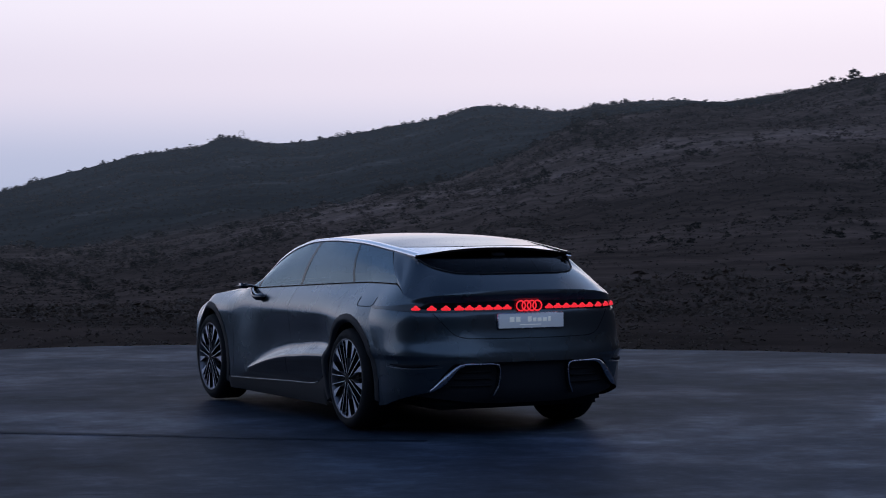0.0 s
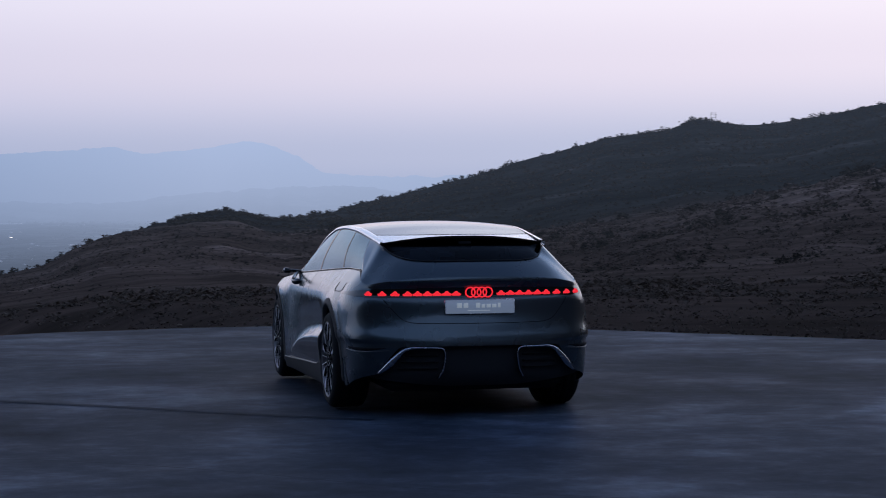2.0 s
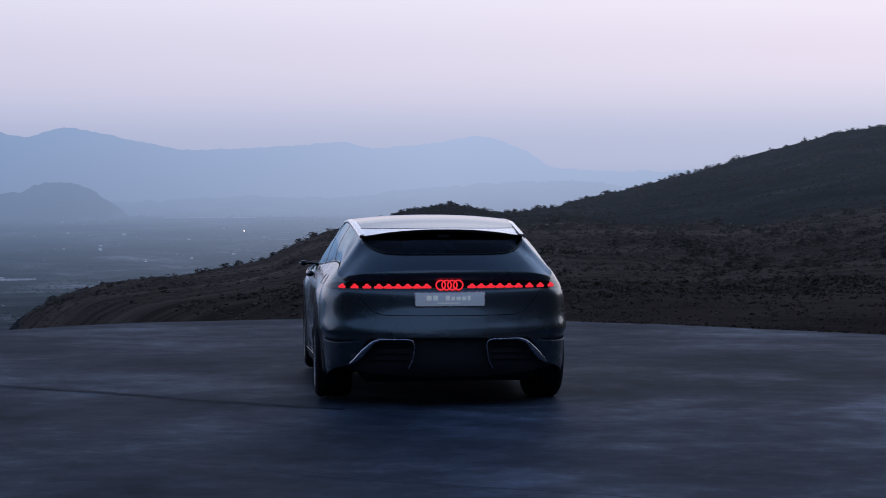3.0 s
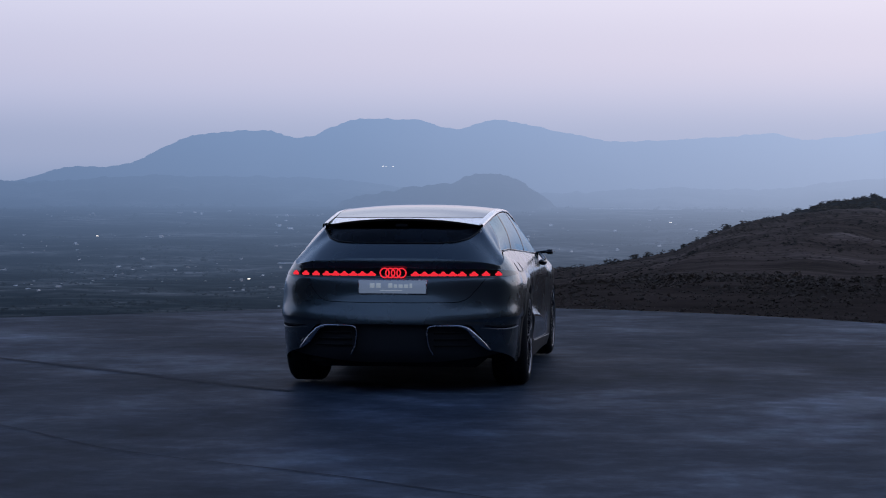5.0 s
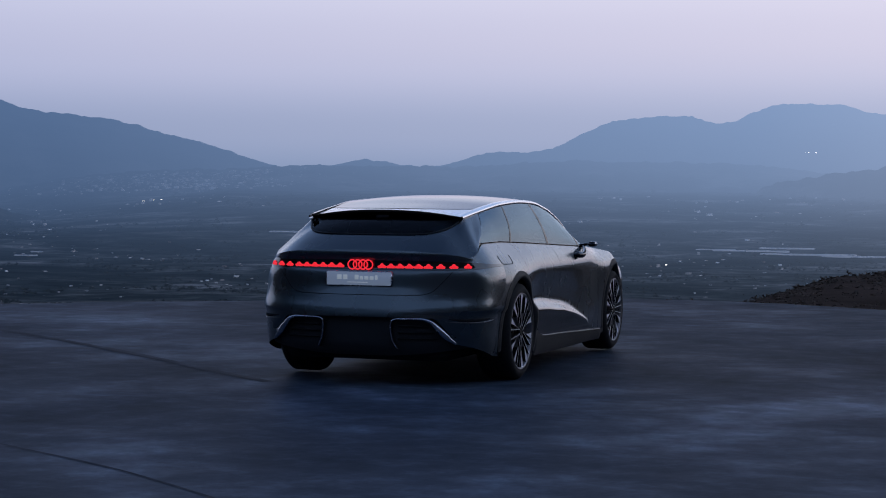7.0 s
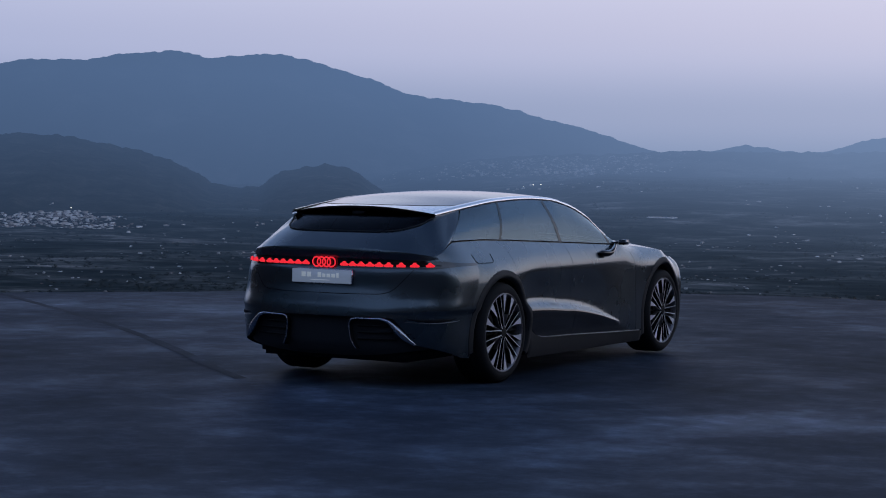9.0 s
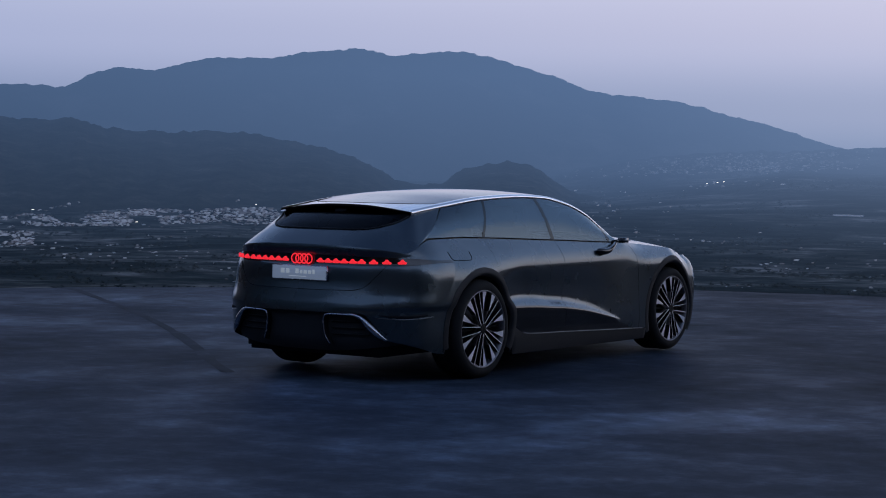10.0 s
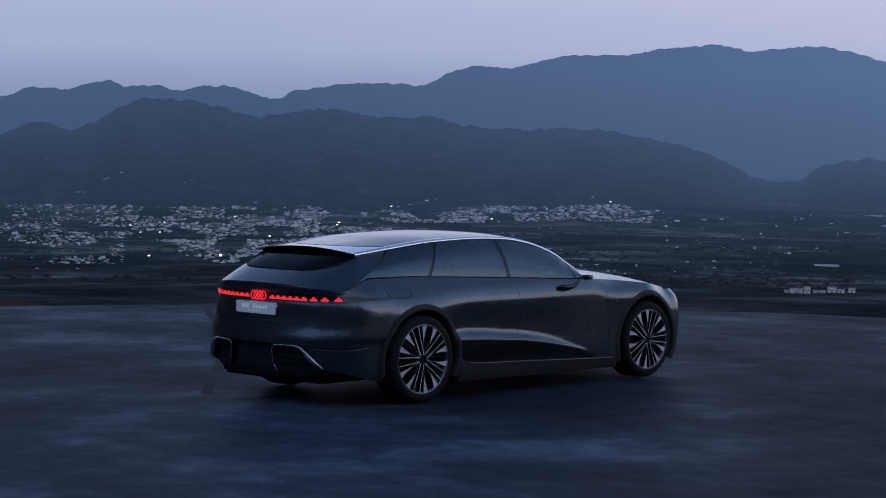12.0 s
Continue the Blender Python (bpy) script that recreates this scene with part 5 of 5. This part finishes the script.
part("bonnet", *sheet_of(cap(2.20, 3.655, 44, fitted([2.2, 2.6, 3.3, 3.72], [0.075, 0.085, 0.06, 0.02]))), paint)
q, t = np.meshgrid(np.linspace(-1, 1, 31), np.linspace(0, 1, 24))
wy = 2.36 + (1.46 - 2.36) * t
wx = q * (RAIL_X(wy) - 0.004)
wz = RAIL_Z(wy) + (0.072 - 0.020 * t) * (1 - np.abs(q) ** 2.2)
part("windscreen", *sheet_of(np.stack([wx, wy + 0.28 * (1 - t) * (1 - q**2), wz - 0.05 * (1 - t) * (1 - q**2)], -1)), tint)
# front end
phn = np.linspace(0, np.pi / 2, 26)
pp, zz_ = np.meshgrid(phn, np.linspace(0.15, 0.80, 30))
ynose = NOSE_Y(zz_)
nx = side_x(3.335, zz_) * np.cos(pp) ** (2 / 2.8)
ny = 3.335 + (ynose - 3.335) * np.sin(pp) ** (2 / 2.8)
nz = np.minimum(zz_, BELT(ny) + 0.01)
part("front_bumper", *sheet_of(mirrored(np.stack([nx, ny, nz], -1))), paint)
both_sides("headlamp", *slab(0.66, 0.80, 3.36, 3.47, 0.70, 0.74, 0.012), head_light, label="slim white headlamp")

# charge flap outline
fl = eased([(0, -0.275, 0.935), (0, -0.265, 0.89), (0, -0.235, 0.873), (0, -0.055, 0.870), (0, -0.022, 0.885), (0, -0.012, 0.932)], 40)
fl[:, 0] = side_x(fl[:, 1], fl[:, 2]) + 0.0005
both_sides("charge_flap_seam", *tube(fl, 0.0028, 6), cavity_black)

# arch trims, wheel houses and underside
for yc in (REAR_AXLE, FRONT_AXLE):
    a = np.linspace(-0.50, np.pi + 0.42, 60) if yc > 1 else np.linspace(-0.42, np.pi + 0.30, 60)
    rows = []
    for rad, out in ((ARCH + 0.045, 0.0025), (ARCH + 0.012, 0.008), (ARCH - 0.006, 0.004), (ARCH - 0.018, -0.02), (ARCH - 0.02, -0.12), (ARCH - 0.02, -0.34)):
        y, z = yc + rad * np.cos(a), HUB + rad * np.sin(a)
        base = side_x(yc + (ARCH + 0.02) * np.cos(a), np.maximum(HUB + (ARCH + 0.02) * np.sin(a), 0.16)) if out < 0.004 and rad < ARCH else side_x(y, np.maximum(z, 0.16))
        rows.append(np.stack([base + out, y, np.maximum(z, 0.135)], -1))
    both_sides("wheel_arch_trim", *sheet_of(np.stack(rows[:4], 0)), matt_black)
    both_sides("wheel_house", *sheet_of(np.stack(rows[3:], 0)), cavity_black)
part("underbody", *slab(-0.62, 0.62, -0.80, 3.5, 0.19, 0.30, 0.03), cavity_black)
part("side_floor", *slab(-0.86, 0.86, 0.46, 2.46, 0.16, 0.30, 0.03), cavity_black)
part("rear_inner", *slab(-0.52, 0.52, -0.80, -0.50, 0.24, 0.56, 0.03), cavity_black)
part("cabin_floor", *slab(-0.80, 0.80, 0.45, 2.46, 0.30, 0.62, 0.03), cavity_black)
part("boot_floor", *slab(-0.66, 0.66, -0.80, 0.50, 0.62, 0.86, 0.03), cavity_black)
part("dashboard", *slab(-0.74, 0.74, 2.05, 2.55, 0.60, 0.93, 0.06), leather)
for x in (-0.37, 0.37):
    for y in (0.55, 1.35):
        seat = part("seat", *slab(x - 0.26, x + 0.26, y - 0.1, y + 0.45, 0.45, 0.62, 0.05), leather)
        part("backrest", *slab(x - 0.25, x + 0.25, y - 0.22, y - 0.06, 0.60, 1.08, 0.06), leather, seat)
        part("headrest", *slab(x - 0.13, x + 0.13, y - 0.25, y - 0.15, 1.07, 1.24, 0.045), leather, seat)

# air outlets in the bumper
for sgn in (1, -1):
    pts = [(0.30, 0.29), (0.268, 0.36), (0.256, 0.455), (0.272, 0.492), (0.32, 0.500), (0.47, 0.500), (0.53, 0.485), (0.585, 0.435), (0.64, 0.375), (0.70, 0.322)]
    p = eased([(x * sgn, 0, z) for x, z in pts], 70)
    p[:, 1] = tail_y(p[:, 0], p[:, 2]) - 0.006
    w = fitted([0, 0.45, 0.62, 0.85, 1], [0.0050, 0.0055, 0.010, 0.024, 0.008])(np.linspace(0, 1, 70))
    frame_part = part("air_outlet", *tube(p, w, 8), trim_metal, label="black air outlet with a thin metal rim")
    inset = []
    for k in range(70):
        inset.append([p[k] + [0, 0.002, 0], [p[k, 0] * 0.97 + 0.012 * sgn, p[k, 1] + 0.10, p[k, 2] - 0.02], [0.45 * sgn, -0.84, 0.33]])
    part("cavity", *sheet_of(np.array(inset).transpose(1, 0, 2)), cavity_black, frame_part)
    for z in (0.445, 0.40, 0.355):
        xs = np.linspace(0.30, 0.52 + (0.445 - z) * 0.6, 12) * sgn
        ys = tail_y(xs, z) + 0.035
        part("slat", *tube(np.stack([xs, ys, np.full(12, z)], -1), 0.007, 6), cavity_black, frame_part)
    # reflector slot on the corner
    ph = np.linspace(0.86, 0.10, 24)
    zs = 0.486 - 0.012 * np.sin(np.linspace(0, np.pi, 24))
    sx, sy = tail_point(ph, zs)
    slot = np.stack([sx * sgn, sy, zs], -1)
    slot_part = part("reflector_slot", *tube(slot * [0.995, 1, 1] + [0, 0.002, 0.014], 0.013 * np.sin(np.linspace(0.1, 3.04, 24)) + 0.001, 8), cavity_black)
    part("slot_lip", *tube(slot - [0, 0.001, 0.004], 0.0035 * np.sin(np.linspace(0.1, 3.04, 24)) + 0.001, 6), rim_edge, slot_part)

# mirror cameras on thin arms
arm = eased([(0.775, 2.15, 0.940), (0.83, 2.11, 0.952), (0.89, 2.08, 0.962), (0.93, 2.06, 0.964)], 16)
for a, b in (both_sides("mirror_arm", *tube(arm, fitted([0, 0.5, 1], [0.022, 0.012, 0.013])(np.linspace(0, 1, 16)), 10), gloss_black),):
    for arm_part, sgn in ((a, 1), (b, -1)):
        x0, x1 = sorted((0.905 * sgn, 0.985 * sgn))
        part("mirror_head", *slab(x0, x1, 1.99, 2.12, 0.944, 0.984, 0.018), gloss_black, arm_part)
blade_y = np.linspace(2.12, 1.74, 20)
blade_z = fitted([0, 0.35, 0.75, 1], [0.952, 0.915, 0.880, 0.884])(np.linspace(0, 1, 20))
blade = np.stack([side_x(blade_y, blade_z) + 0.012 + 0.03 * np.sin(np.linspace(0, np.pi, 20)), blade_y, blade_z], -1)
both_sides("mirror_foot", *tube(blade, fitted([0, 0.4, 0.8, 0.95, 1], [0.012, 0.018, 0.027, 0.020, 0.004])(np.linspace(0, 1, 20)), 10), gloss_black)


# wheels
def lathe(profile, count, closed=False):
    """A ring round the x axis from (x, radius) pairs."""
    a = np.linspace(0, 2 * np.pi, count, endpoint=False)
    p = np.asarray(profile, float)
    v = np.stack([np.repeat(p[:, :1], count, 1), p[:, 1:] * np.cos(a), p[:, 1:] * np.sin(a)], -1)
    return v.reshape(-1, 3), grid_faces(len(p), count, True)


def bar(points, widths, x_top, x_low):
    """A flat spoke: a ribbon in the wheel's plane with depth. points are (angle, radius)."""
    p = np.array([(r * math.sin(a), r * math.cos(a)) for a, r in points])
    d = np.gradient(p, axis=0)
    n = np.stack([-d[:, 1], d[:, 0]], -1)
    n /= np.linalg.norm(n, axis=1, keepdims=True)
    w = np.asarray(widths)[:, None] / 2
    l, r = p + n * w, p - n * w
    rows = [np.stack([np.full(len(p), x), q[:, 0], q[:, 1]], -1) for x, q in ((x_low, l), (x_top, l), (x_top, r), (x_low, r))]
    v, f = sheet_of(np.stack(rows, 0))
    walls = [1] * (len(p) - 1) + [0] * (len(p) - 1) + [1] * (len(p) - 1)
    return v, f, walls


def spoke_part(name, shape, parent):
    v, f, walls = shape
    return part(name, v, f, [rim_bright, rim_dark], parent, smooth=False, index=walls)


def wheel(parent_name, x, y, sgn):
    w = part(parent_name, *lathe([(-0.27, 0.29), (-0.275, 0.33), (-0.255, 0.362), (-0.225, 0.372), (-0.06, 0.372), (-0.028, 0.364), (-0.008, 0.338), (-0.004, 0.312), (-0.012, 0.292)], 72), rubber, label="low-profile black tyre on a multi-spoke alloy wheel")
    for k in range(4):
        pr = [(-0.235 + 0.052 * k, 0.3724), (-0.231 + 0.052 * k, 0.3745), (-0.200 + 0.052 * k, 0.3745), (-0.196 + 0.052 * k, 0.3724)]
        part("tread_rib", *lathe(pr, 72), rubber, w)
    part("rim", *lathe([(-0.26, 0.285), (-0.20, 0.262), (-0.05, 0.268), (-0.016, 0.282), (-0.010, 0.288), (-0.008, 0.293), (-0.014, 0.298)], 72), rim_edge, w, "machined alloy rim")
    part("barrel", *lathe([(-0.03, 0.276), (-0.20, 0.262), (-0.22, 0.10), (-0.22, 0.0)], 48), rim_dark, w)
    part("brake_disc", *lathe([(-0.13, 0.07), (-0.125, 0.19), (-0.145, 0.19)], 48), disc_steel, w)
    part("hub_cap", *lathe([(-0.035, 0.050), (-0.022, 0.047), (-0.014, 0.038), (-0.012, 0.026), (-0.016, 0.0)], 24), rim_dark, w)
    # five petals outlined by thin bars, with two widening blades and a dark web between them
    for k in range(5):
        a0 = k * 2 * math.pi / 5
        for sd in (1, -1):
            pts = [(a0 + sd * 0.42, 0.040), (a0 + sd * 0.26, 0.085), (a0 + sd * 0.175, 0.15), (a0 + sd * 0.145, 0.22), (a0 + sd * 0.135, 0.287)]
            spoke_part("spoke", bar(pts, [0.008, 0.007, 0.0065, 0.0065, 0.007], -0.012, -0.05), w)
            pts = [(a0 + sd * 0.375, 0.150), (a0 + sd * 0.375, 0.19), (a0 + sd * 0.385, 0.24), (a0 + sd * 0.40, 0.287)]
            spoke_part("spoke_blade", bar(pts, [0.004, 0.016, 0.034, 0.054], -0.014, -0.05), w)
            pts = [(a0 + sd * 0.52, 0.045), (a0 + sd * 0.43, 0.10), (a0 + sd * 0.378, 0.152)]
            part("spoke_root", *bar(pts, [0.004, 0.004, 0.005], -0.018, -0.05)[:2], rim_edge, w, smooth=False)
        for am in (a0, a0 + math.pi / 5):
            pts = [(am, 0.06), (am, 0.14), (am, 0.285)]
            v, f, walls = bar(pts, [0.006, 0.010, 0.016], -0.050, -0.085)
            part("spoke_web", v, f, rim_dark, w, smooth=False)
    w.matrix_basis = Matrix.LocRotScale((x, y, HUB), Euler((0.35, 0, 0 if sgn > 0 else math.pi)), (1, 0.968, 0.968))
    return w


first = wheel("wheel", 0.926, REAR_AXLE, 1)
for x, y, turn, spin in ((0.924, FRONT_AXLE, 0.0, 0.9), (-0.926, REAR_AXLE, math.pi, 0.4), (-0.924, FRONT_AXLE, math.pi, 1.3)):
    copy_thing(first, Matrix.LocRotScale((x, y, HUB), Euler((spin, 0, turn)), (1, 0.968, 0.968)))

# ---- seams in the asphalt ----
def seam_strip(points, width, label):
    p = eased([(x, y, 0.004) for x, y in points], 60)
    d = np.gradient(p, axis=0)
    n = np.stack([-d[:, 1], d[:, 0], 0 * d[:, 0]], -1)
    n /= np.linalg.norm(n, axis=1, keepdims=True)
    w = width * (1 + 0.3 * ripple(np.arange(60) * 0.35, np.zeros(60), 61, 3))[:, None]
    rows = np.stack([p - n * w, p - n * w * 0.4 + [0, 0, 0.0004], p + n * w * 0.4 + [0, 0, 0.0004], p + n * w], 0)
    return tagged(mesh_object("trim_1", *sheet_of(rows), tar), label, "tar seam", kind="structure")


seam_strip([(-8.5, 5.2), (-4.15, 2.05), (-2.3, 0.5), (-1.3, -0.40), (-0.75, -0.86)], 0.050, "dark tar seam across the asphalt")
seam_strip([(-7.5, -1.2), (-3.1, -2.53), (-2.1, -3.28), (-1.1, -4.34), (0.4, -5.3), (3.0, -7.5)], 0.007, "dark tar seam across the asphalt")
